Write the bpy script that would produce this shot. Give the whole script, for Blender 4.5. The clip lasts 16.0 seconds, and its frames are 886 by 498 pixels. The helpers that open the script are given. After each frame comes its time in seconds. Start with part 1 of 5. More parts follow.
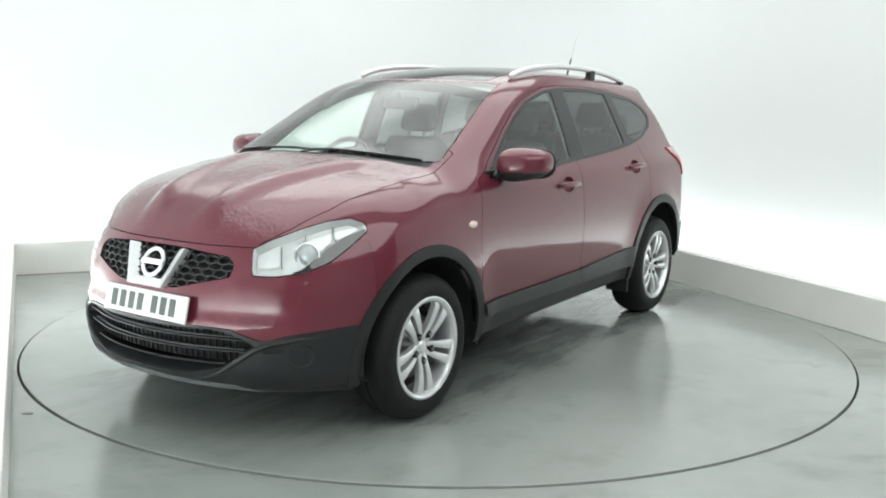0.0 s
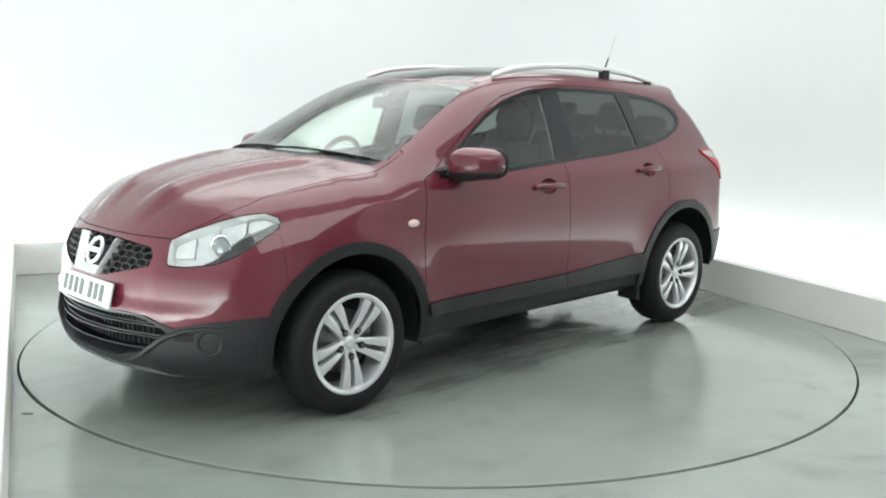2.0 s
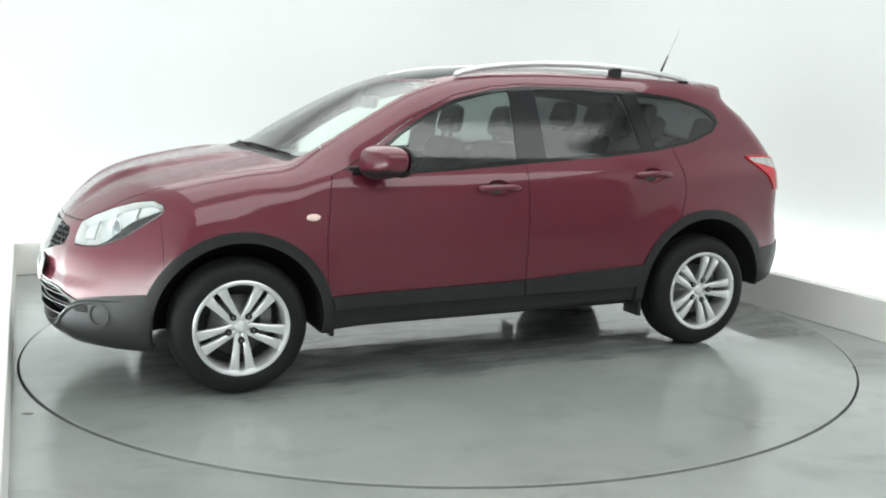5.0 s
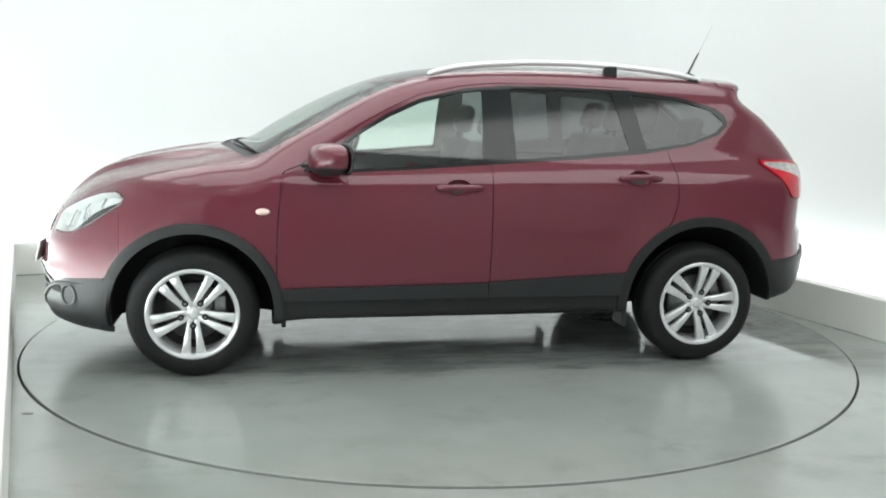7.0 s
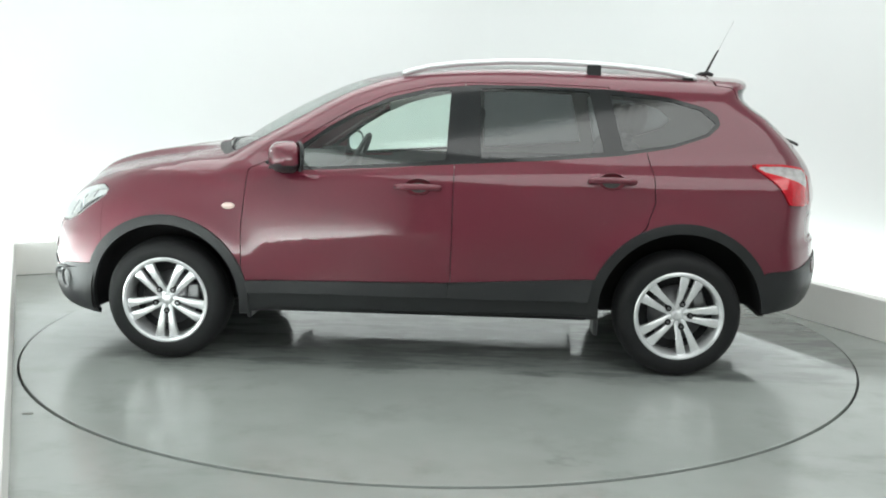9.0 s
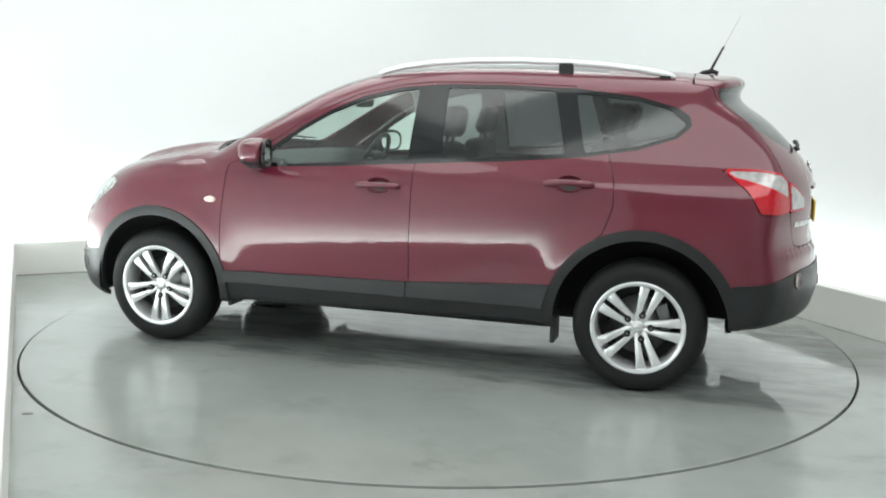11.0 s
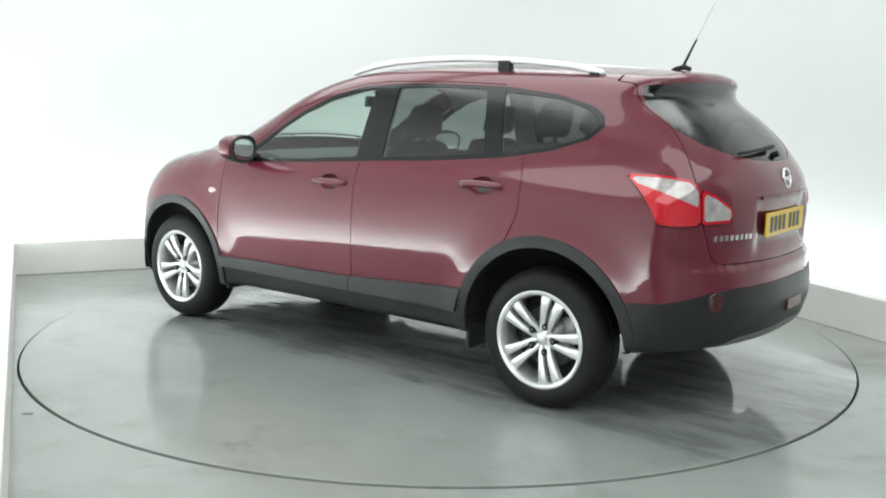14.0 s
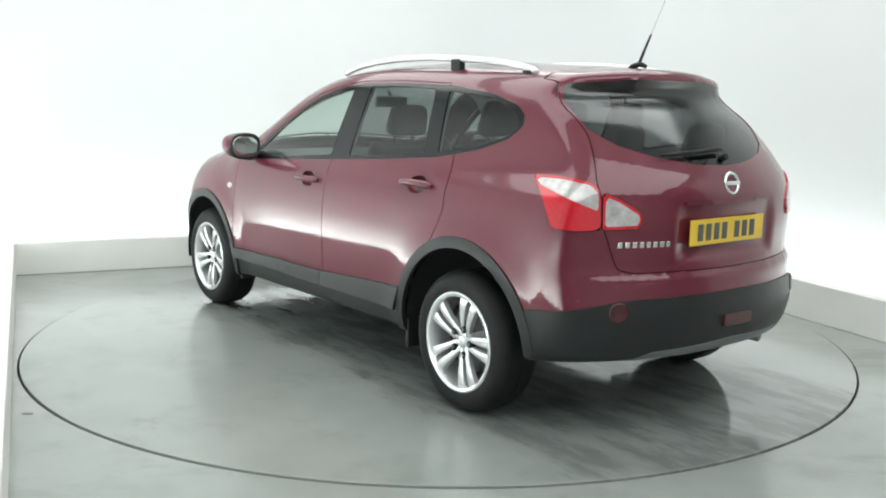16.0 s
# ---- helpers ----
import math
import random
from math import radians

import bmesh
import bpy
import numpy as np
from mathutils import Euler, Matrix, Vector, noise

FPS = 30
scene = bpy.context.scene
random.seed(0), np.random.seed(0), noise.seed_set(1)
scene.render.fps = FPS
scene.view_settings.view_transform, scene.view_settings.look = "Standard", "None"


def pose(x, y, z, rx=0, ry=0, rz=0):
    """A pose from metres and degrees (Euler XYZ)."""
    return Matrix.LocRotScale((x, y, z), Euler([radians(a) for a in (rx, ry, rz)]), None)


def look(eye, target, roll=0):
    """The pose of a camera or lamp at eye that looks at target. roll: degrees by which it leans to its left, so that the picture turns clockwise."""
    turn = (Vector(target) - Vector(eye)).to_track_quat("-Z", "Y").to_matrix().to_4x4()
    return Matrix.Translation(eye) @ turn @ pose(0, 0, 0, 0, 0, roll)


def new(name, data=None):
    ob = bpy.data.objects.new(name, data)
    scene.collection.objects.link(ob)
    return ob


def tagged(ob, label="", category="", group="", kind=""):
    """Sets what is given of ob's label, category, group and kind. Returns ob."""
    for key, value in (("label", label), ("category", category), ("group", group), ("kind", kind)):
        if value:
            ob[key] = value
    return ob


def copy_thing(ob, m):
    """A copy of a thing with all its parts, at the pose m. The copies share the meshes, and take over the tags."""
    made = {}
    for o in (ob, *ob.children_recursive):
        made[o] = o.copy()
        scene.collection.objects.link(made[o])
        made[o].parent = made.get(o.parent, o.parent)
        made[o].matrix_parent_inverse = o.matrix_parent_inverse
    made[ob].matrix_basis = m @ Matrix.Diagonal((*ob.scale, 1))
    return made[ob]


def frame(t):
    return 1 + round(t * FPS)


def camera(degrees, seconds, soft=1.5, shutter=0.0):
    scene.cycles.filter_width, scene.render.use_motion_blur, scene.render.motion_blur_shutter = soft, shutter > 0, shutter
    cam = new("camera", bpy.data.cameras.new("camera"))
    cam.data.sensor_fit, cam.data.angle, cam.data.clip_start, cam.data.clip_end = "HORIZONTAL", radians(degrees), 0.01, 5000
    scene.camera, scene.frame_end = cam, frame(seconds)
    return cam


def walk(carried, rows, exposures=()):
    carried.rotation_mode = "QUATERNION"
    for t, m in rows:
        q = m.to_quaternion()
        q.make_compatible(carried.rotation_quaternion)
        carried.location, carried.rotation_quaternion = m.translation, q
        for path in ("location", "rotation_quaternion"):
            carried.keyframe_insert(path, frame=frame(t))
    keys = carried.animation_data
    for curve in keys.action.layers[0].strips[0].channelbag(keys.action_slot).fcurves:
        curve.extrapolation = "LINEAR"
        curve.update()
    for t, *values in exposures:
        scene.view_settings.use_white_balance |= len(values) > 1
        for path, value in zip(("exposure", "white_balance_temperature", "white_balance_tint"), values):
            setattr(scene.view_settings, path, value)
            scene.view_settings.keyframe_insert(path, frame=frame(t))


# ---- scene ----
cam = camera(51.22, 16.0, soft=1.9)
EYE = (0.0, -5.758, 1.447)
VIEW = look(EYE, (0.002258, -4.770959, 1.286551), roll=1.138)
walk(cam, [(0.0, VIEW), (16.0, VIEW)], exposures=[(0.0, -0.28), (16.0, -0.28)])

# ---- the studio's own frame: a bay turned by 24 degrees, with a turntable at the world's origin ----
BAY, BAY_W = Vector((-3.37, 1.45, 0.0)), 4.97
EX, EY = Vector((0.912, 0.410, 0.0)), Vector((0.410, -0.912, 0.0))
BAY_M = Matrix(((EX.x, EY.x, 0, BAY.x), (EX.y, EY.y, 0, BAY.y), (0, 0, 1, 0), (0, 0, 0, 1)))


def bay(a, b, z=0.0):
    return BAY + EX * a + EY * b + Vector((0, 0, z))


# ---- world and lamps ----
world = bpy.data.worlds.new("world")
scene.world = world
world.use_nodes = True
world.node_tree.nodes["Background"].inputs["Color"].default_value = (0.8, 0.87, 0.9, 1)
world.node_tree.nodes["Background"].inputs["Strength"].default_value = 0.02


def area(name, eye, target, w, h, power, color=(1, 1, 1)):
    lamp = bpy.data.lights.new(name, "AREA")
    lamp.shape, lamp.size, lamp.size_y, lamp.energy, lamp.color = "RECTANGLE", w, h, power, color
    ob = new(name, lamp)
    eye, target = Vector(eye), Vector(target)
    z = (eye - target).normalized()
    side = EX if abs(z.dot(EX)) < 0.5 else EY
    x = (side - z * side.dot(z)).normalized()
    y = z.cross(x)
    ob.matrix_world = Matrix(((x.x, y.x, z.x, eye.x), (x.y, y.y, z.y, eye.y), (x.z, y.z, z.z, eye.z), (0, 0, 0, 1)))
    return ob


COVE = (0.93, 1.0, 0.98)

area("cove_lamp", bay(BAY_W / 2, -0.26, 0.07), bay(BAY_W / 2, -0.53, 0.26), BAY_W, 0.10, 24, COVE)
area("cove_lamp", bay(BAY_W + 0.26, 2.9, 0.07), bay(BAY_W + 0.53, 2.9, 0.26), 5.6, 0.10, 30, COVE)
area("cove_lamp", bay(-0.26, 3.6, 0.07), bay(-0.53, 3.6, 0.26), 7.0, 0.10, 160, COVE)
for b in (1.10, 3.50):
    area("ceiling_fill_lamp", bay(2.5, b, 3.30), bay(2.5, b, 0), 4.9, 2.1, 77, (0.97, 1.0, 0.98))
# added fill behind the camera, brightens the car's near side and the floor
area("ceiling_fill_lamp", bay(2.6, 7.4, 3.30), bay(2.6, 7.4, 0), 5.2, 3.6, 165, (0.97, 1.0, 0.98))

# ---- materials ----
def material(name, color, rough=0.5, metal=0.0, coat=0.0, vary=0.0, scale=6.0, bump=0.0, bump_scale=60.0, rough_vary=0.0, color2=None, emit=0.0, transmission=0.0, ior=1.5, spec=0.5):
    m = bpy.data.materials.new(name)
    m.use_nodes = True
    t = m.node_tree
    b = t.nodes["Principled BSDF"]
    b.inputs["Base Color"].default_value = (*color, 1)
    b.inputs["Roughness"].default_value, b.inputs["Metallic"].default_value = rough, metal
    b.inputs["Coat Weight"].default_value, b.inputs["Coat Roughness"].default_value = coat, 0.03
    b.inputs["Coat IOR"].default_value = 1.55 if coat == 1.0 else 1.5
    b.inputs["Transmission Weight"].default_value, b.inputs["IOR"].default_value = transmission, ior
    b.inputs["Specular IOR Level"].default_value = spec
    if emit:
        b.inputs["Emission Color"].default_value, b.inputs["Emission Strength"].default_value = (*color, 1), emit
    if vary or bump or rough_vary:
        co = t.nodes.new("ShaderNodeTexCoord")
        n = t.nodes.new("ShaderNodeTexNoise")
        n.inputs["Scale"].default_value, n.inputs["Detail"].default_value = scale, 6
        t.links.new(co.outputs["Object"], n.inputs["Vector"])
        if vary:
            mix = t.nodes.new("ShaderNodeMix")
            mix.data_type = "RGBA"
            mix.inputs["A"].default_value = (*[c * (1 - vary) for c in color], 1)
            mix.inputs["B"].default_value = (*(color2 or [min(1, c * (1 + vary)) for c in color]), 1)
            t.links.new(n.outputs["Fac"], mix.inputs["Factor"])
            t.links.new(mix.outputs["Result"], b.inputs["Base Color"])
        if rough_vary:
            r = t.nodes.new("ShaderNodeMapRange")
            r.inputs["From Min"].default_value, r.inputs["From Max"].default_value = 0.35, 0.65
            r.inputs["To Min"].default_value, r.inputs["To Max"].default_value = rough - rough_vary, rough + rough_vary
            t.links.new(n.outputs["Fac"], r.inputs["Value"])
            t.links.new(r.outputs["Result"], b.inputs["Roughness"])
        if bump:
            n2 = t.nodes.new("ShaderNodeTexNoise")
            n2.inputs["Scale"].default_value, n2.inputs["Detail"].default_value = bump_scale, 4
            t.links.new(co.outputs["Object"], n2.inputs["Vector"])
            bp = t.nodes.new("ShaderNodeBump")
            bp.inputs["Strength"].default_value, bp.inputs["Distance"].default_value = bump, 0.002
            t.links.new(n2.outputs["Fac"], bp.inputs["Height"])
            t.links.new(bp.outputs["Normal"], b.inputs["Normal"])
    return m


def glass(name, tint, rough=0.0, least=0.10, beads=0.0):
    """A thin pane: tinted clear view, mirror gloss by its angle."""
    m = bpy.data.materials.new(name)
    m.use_nodes = True
    t = m.node_tree
    t.nodes.remove(t.nodes["Principled BSDF"])
    tr, gl = t.nodes.new("ShaderNodeBsdfTransparent"), t.nodes.new("ShaderNodeBsdfGlossy")
    tr.inputs["Color"].default_value, gl.inputs["Roughness"].default_value = (*tint, 1), rough
    lw, mix = t.nodes.new("ShaderNodeLayerWeight"), t.nodes.new("ShaderNodeMixShader")
    lw.inputs["Blend"].default_value = 0.5
    power, gloss = t.nodes.new("ShaderNodeMath"), t.nodes.new("ShaderNodeMath")
    power.operation, gloss.operation = "POWER", "MULTIPLY_ADD"
    power.inputs[1].default_value, gloss.inputs[1].default_value, gloss.inputs[2].default_value = 4.2, 0.97 - least, least
    t.links.new(lw.outputs["Facing"], power.inputs[0])
    t.links.new(power.outputs["Value"], gloss.inputs[0])
    t.links.new(gloss.outputs["Value"], mix.inputs["Fac"])
    t.links.new(tr.outputs["BSDF"], mix.inputs[1])
    t.links.new(gl.outputs["BSDF"], mix.inputs[2])
    t.links.new(mix.outputs["Shader"], t.nodes["Material Output"].inputs["Surface"])
    if beads:
        # drops of water left on the pane
        co, cells, bp = t.nodes.new("ShaderNodeTexCoord"), t.nodes.new("ShaderNodeTexVoronoi"), t.nodes.new("ShaderNodeBump")
        cells.inputs["Scale"].default_value = 85
        bp.inputs["Strength"].default_value, bp.inputs["Distance"].default_value = beads, 0.0018
        t.links.new(co.outputs["Object"], cells.inputs["Vector"])
        t.links.new(cells.outputs["Distance"], bp.inputs["Height"])
        t.links.new(bp.outputs["Normal"], gl.inputs["Normal"])
    return m


def floor_material(name, seed, wet):
    """Grey-green floor paint with scuffs, faint stains and patches of damp that shine."""
    m = bpy.data.materials.new(name)
    m.use_nodes = True
    t = m.node_tree
    b = t.nodes["Principled BSDF"]
    co = t.nodes.new("ShaderNodeTexCoord")

    def noise_at(scale, detail, off, stretch=(1, 1)):
        mp, n = t.nodes.new("ShaderNodeMapping"), t.nodes.new("ShaderNodeTexNoise")
        mp.inputs["Location"].default_value = (off + seed, off * 0.7, 0)
        mp.inputs["Scale"].default_value = (*stretch, 1)
        n.inputs["Scale"].default_value, n.inputs["Detail"].default_value, n.inputs["Roughness"].default_value = scale, detail, 0.6
        t.links.new(co.outputs["Object"], mp.inputs["Vector"])
        t.links.new(mp.outputs["Vector"], n.inputs["Vector"])
        return n.outputs["Fac"]

    def ramp(value, lo, hi, a, c):
        r = t.nodes.new("ShaderNodeMapRange")
        r.interpolation_type = "SMOOTHSTEP"
        for k, v in zip(("From Min", "From Max", "To Min", "To Max"), (lo, hi, a, c)):
            r.inputs[k].default_value = v
        t.links.new(value, r.inputs["Value"])
        return r.outputs["Result"]

    def mixed(fac, a, c):
        mx = t.nodes.new("ShaderNodeMix")
        mx.data_type = "RGBA"
        t.links.new(fac, mx.inputs["Factor"])
        for key, v in (("A", a), ("B", c)):
            if isinstance(v, tuple):
                mx.inputs[key].default_value = (*v, 1)
            else:
                t.links.new(v, mx.inputs[key])
        return mx.outputs["Result"]

    base = mixed(ramp(noise_at(0.9, 4, 3.1), 0.3, 0.7, 0, 1), (0.275, 0.298, 0.282), (0.326, 0.349, 0.333))
    grime = mixed(ramp(noise_at(2.6, 6, 8.4), 0.50, 0.80, 0, 0.65), base, (0.21, 0.226, 0.21))
    damp = ramp(noise_at(0.8, 6, 12.9, (0.7, 1.7)), 0.52, 0.66, 0, wet)
    sheen = ramp(noise_at(5.0, 6, 7.7, (0.5, 1.5)), 0.42, 0.54, 0.15, 0.015)
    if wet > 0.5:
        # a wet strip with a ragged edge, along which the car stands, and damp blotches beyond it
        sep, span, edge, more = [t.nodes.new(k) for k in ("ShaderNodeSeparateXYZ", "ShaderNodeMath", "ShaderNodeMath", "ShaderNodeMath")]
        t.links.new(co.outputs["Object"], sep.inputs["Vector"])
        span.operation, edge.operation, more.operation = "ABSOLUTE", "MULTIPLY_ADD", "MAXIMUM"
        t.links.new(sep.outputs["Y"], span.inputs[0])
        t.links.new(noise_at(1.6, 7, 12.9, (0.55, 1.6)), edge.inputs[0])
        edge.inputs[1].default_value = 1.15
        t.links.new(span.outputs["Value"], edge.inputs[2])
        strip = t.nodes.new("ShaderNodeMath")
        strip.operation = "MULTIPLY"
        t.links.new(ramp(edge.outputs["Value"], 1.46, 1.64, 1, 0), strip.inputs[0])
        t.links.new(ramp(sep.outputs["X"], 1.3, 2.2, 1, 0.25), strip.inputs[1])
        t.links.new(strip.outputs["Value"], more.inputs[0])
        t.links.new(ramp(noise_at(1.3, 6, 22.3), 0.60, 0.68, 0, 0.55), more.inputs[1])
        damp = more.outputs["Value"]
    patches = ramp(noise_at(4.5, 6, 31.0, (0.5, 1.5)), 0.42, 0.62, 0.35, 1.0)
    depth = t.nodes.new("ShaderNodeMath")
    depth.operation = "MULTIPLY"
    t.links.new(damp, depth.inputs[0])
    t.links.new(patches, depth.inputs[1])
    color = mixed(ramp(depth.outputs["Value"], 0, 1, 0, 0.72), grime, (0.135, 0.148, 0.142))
    t.links.new(color, b.inputs["Base Color"])
    b.inputs["Specular IOR Level"].default_value = 0.72
    b.inputs["Coat Weight"].default_value, b.inputs["Coat Roughness"].default_value = 0.22, 0.16
    gloss = t.nodes.new("ShaderNodeMix")
    t.links.new(damp, gloss.inputs["Factor"])
    gloss.inputs["A"].default_value = 0.22
    t.links.new(sheen, gloss.inputs["B"])
    t.links.new(gloss.outputs["Result"], b.inputs["Roughness"])
    bp = t.nodes.new("ShaderNodeBump")
    bp.inputs["Strength"].default_value, bp.inputs["Distance"].default_value = 0.12, 0.002
    t.links.new(ramp(damp, 0, 1, 0.10, 0.04), bp.inputs["Strength"])
    swell = t.nodes.new("ShaderNodeMath")
    swell.operation, swell.inputs[1].default_value = "MULTIPLY_ADD", 2.5
    t.links.new(noise_at(9, 3, 4.4, (0.7, 1.5)), swell.inputs[0])
    t.links.new(noise_at(45, 4, 1.7), swell.inputs[2])
    t.links.new(swell.outputs["Value"], bp.inputs["Height"])
    t.links.new(bp.outputs["Normal"], b.inputs["Normal"])
    return m


PAINT = material("maroon_paint", (0.128, 0.0145, 0.0290), 0.40, 0.10, 1.0, vary=0.06, scale=900, spec=0.2)
WET_PAINT = material("beaded_wet_paint", (0.128, 0.0145, 0.0290), 0.40, 0.10, 1.0, vary=0.06, scale=900, spec=0.2)
def wet(m, scale, strength, spread, detail=6):
    """Beads and runs of water on paint: two sizes of drops in the clear coat."""
    t = m.node_tree
    co, cells, runs, add, bp = [t.nodes.new("ShaderNode" + k) for k in ("TexCoord", "TexVoronoi", "TexNoise", "Math", "Bump")]
    cells.inputs["Scale"].default_value = scale
    runs.inputs["Scale"].default_value, runs.inputs["Detail"].default_value = spread, detail
    add.operation, add.inputs[1].default_value = "MULTIPLY_ADD", 3.0
    bp.inputs["Strength"].default_value, bp.inputs["Distance"].default_value = strength, 0.0017
    t.links.new(co.outputs["Object"], cells.inputs["Vector"])
    t.links.new(co.outputs["Object"], runs.inputs["Vector"])
    t.links.new(runs.outputs["Fac"], add.inputs[0])
    t.links.new(cells.outputs["Distance"], add.inputs[2])
    t.links.new(add.outputs["Value"], bp.inputs["Height"])
    t.links.new(bp.outputs["Normal"], t.nodes["Principled BSDF"].inputs["Coat Normal"])


wet(WET_PAINT, 62, 0.5, 26)
wet(PAINT, 48, 0.07, 4, 1)
PLASTIC = material("black_plastic", (0.0165, 0.0175, 0.0185), 0.42, spec=0.38, bump=0.35, bump_scale=420, vary=0.2, scale=8)
GLOSS_BLACK = material("gloss_black", (0.010, 0.011, 0.012), 0.12, vary=0.2, scale=10)
LIP = material("grey_lip", (0.16, 0.165, 0.17), 0.42, vary=0.1, scale=9)
DARK = material("dark_void", (0.008, 0.008, 0.009), 0.8)
RUBBER = material("tyre_rubber", (0.0095, 0.0098, 0.0105), 0.62, spec=0.28, bump=0.5, bump_scale=160, vary=0.3, scale=14)
ALLOY = material("alloy", (0.78, 0.79, 0.80), 0.24, 0.6, vary=0.08, scale=20)
STEEL = material("brushed_steel", (0.22, 0.22, 0.225), 0.35, 1.0, vary=0.2, scale=30)
CHROME = material("chrome", (0.78, 0.79, 0.80), 0.10, 1.0)
RAIL = material("satin_aluminium", (0.80, 0.81, 0.82), 0.28, 0.5, vary=0.05, scale=20)
BRIGHT = material("bright_trim", (0.84, 0.85, 0.86), 0.26, 0.6, vary=0.05, scale=20)
LINING = material("cabin_lining", (0.085, 0.085, 0.082), 0.85, vary=0.25, scale=14)
HEADLINING = material("headlining", (0.42, 0.42, 0.40), 0.9, vary=0.08, scale=30)
FABRIC = material("seat_fabric", (0.035, 0.036, 0.040), 0.95, bump=0.5, bump_scale=300, vary=0.3, scale=40)
DASH = material("dashboard_plastic", (0.045, 0.047, 0.050), 0.6, bump=0.3, bump_scale=300)
CLEAR = glass("clear_glass", (0.80, 0.90, 0.85), 0.04, 0.10, 0.10)
WET_GLASS = glass("wet_windscreen_glass", (0.80, 0.90, 0.85), 0.09, 0.15, 0.4)
PRIVACY = glass("privacy_glass", (0.25, 0.27, 0.27), 0.06, 0.09, 0.14)
LENS = glass("clear_lens", (0.93, 0.95, 0.95))
RED_LENS = material("red_lens", (0.52, 0.012, 0.024), 0.12, coat=0.6, vary=0.25, scale=60)
WHITE_LENS = material("frosted_lens", (0.46, 0.44, 0.44), 0.12, 0.2, coat=1.0, vary=0.6, scale=26, color2=(0.72, 0.68, 0.68))
REFLECTOR = material("lamp_reflector", (0.95, 0.97, 0.96), 0.20, 0.12, vary=0.18, scale=22, bump=1.0, bump_scale=48)
MIRROR = material("mirror_glass", (0.85, 0.87, 0.88), 0.02, 1.0)
PLATE_W = material("white_plate", (0.62, 0.64, 0.63), 0.35, vary=0.03, scale=20)
PLATE_Y = material("yellow_plate", (0.72, 0.48, 0.03), 0.35, vary=0.05, scale=20)
INK = material("dark_print", (0.07, 0.08, 0.075), 0.5)
AMBER = material("repeater_lens", (0.80, 0.62, 0.56), 0.2, coat=0.5, vary=0.1, scale=40)
WALL = material("white_backdrop", (0.80, 0.82, 0.82), 0.85, vary=0.015, scale=1.2, bump=0.05, bump_scale=80)
PLINTH = material("plinth_paint", (0.80, 0.795, 0.765), 0.6, vary=0.05, scale=3.0, bump=0.1, bump_scale=60)
ROOM = material("room_paint", (0.74, 0.76, 0.76), 0.85, vary=0.04, scale=1.0)
FLOOR = floor_material("floor_paint", 0.0, 0.5)
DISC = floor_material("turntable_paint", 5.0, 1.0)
SEALANT = material("grimy_sealant", (0.22, 0.222, 0.205), 0.7, vary=0.4, scale=5)
GROOVE = material("groove", (0.02, 0.022, 0.02), 0.9)


# ---- mesh helpers ----
def mesh_object(name, V, F, mat, parent=None, label="", smooth=True):
    me = bpy.data.meshes.new(name)
    me.from_pydata([tuple(v) for v in V], [], [tuple(f) for f in F])
    me.materials.append(mat)
    me.polygons.foreach_set("use_smooth", [smooth] * len(me.polygons))
    me.update()
    ob = new(name, me)
    if parent:
        ob.parent = parent
    return tagged(ob, label)


def part(name, bm, mat, parent=None, label="", smooth=False):
    """Links a bmesh as one mesh object under a thing or a part."""
    bmesh.ops.recalc_face_normals(bm, faces=bm.faces)
    me = bpy.data.meshes.new(name)
    bm.to_mesh(me)
    bm.free()
    me.materials.append(mat)
    me.polygons.foreach_set("use_smooth", [smooth] * len(me.polygons))
    ob = new(name, me)
    if parent:
        ob.parent = parent
    return tagged(ob, label)


def soft_edges(ob, angle=35):
    me = ob.data
    me.polygons.foreach_set("use_smooth", [True] * len(me.polygons))
    me.set_sharp_from_angle(angle=radians(angle))
    return ob


def box(bm, lo, hi, bevel=0.0, m=None, taper=None):
    """Adds a box from lo to hi, bevelled; taper: factors (x, y) for its upper face."""
    r = bmesh.ops.create_cube(bm, size=1.0)
    vs = r["verts"]
    lo, hi = Vector(lo), Vector(hi)
    c, s = (lo + hi) / 2, hi - lo
    for v in vs:
        k = taper if taper and v.co.z > 0 else (1, 1)
        v.co = Vector((v.co.x * s.x * k[0], v.co.y * s.y * k[1], v.co.z * s.z)) + c
    if bevel:
        es = list({e for v in vs for e in v.link_edges})
        out = bmesh.ops.bevel(bm, geom=es, offset=bevel, segments=3, affect="EDGES", profile=0.5)
        vs = list({v for f in out["faces"] for v in f.verts} | {v for v in vs if v.is_valid})
    if m:
        bmesh.ops.transform(bm, matrix=m, verts=vs)
    return vs


def lathe(bm, profile, n=48, m=None):
    """Turns a profile of (radius, along) round the y axis."""
    rings = []
    for r, a in profile:
        rings.append([bm.verts.new((r * math.sin(2 * math.pi * i / n), a, r * math.cos(2 * math.pi * i / n))) for i in range(n)])
    for p, q in zip(rings, rings[1:]):
        for i in range(n):
            bm.faces.new((p[i], p[(i + 1) % n], q[(i + 1) % n], q[i]))
    vs = [v for r in rings for v in r]
    if m:
        bmesh.ops.transform(bm, matrix=m, verts=vs)
    return rings


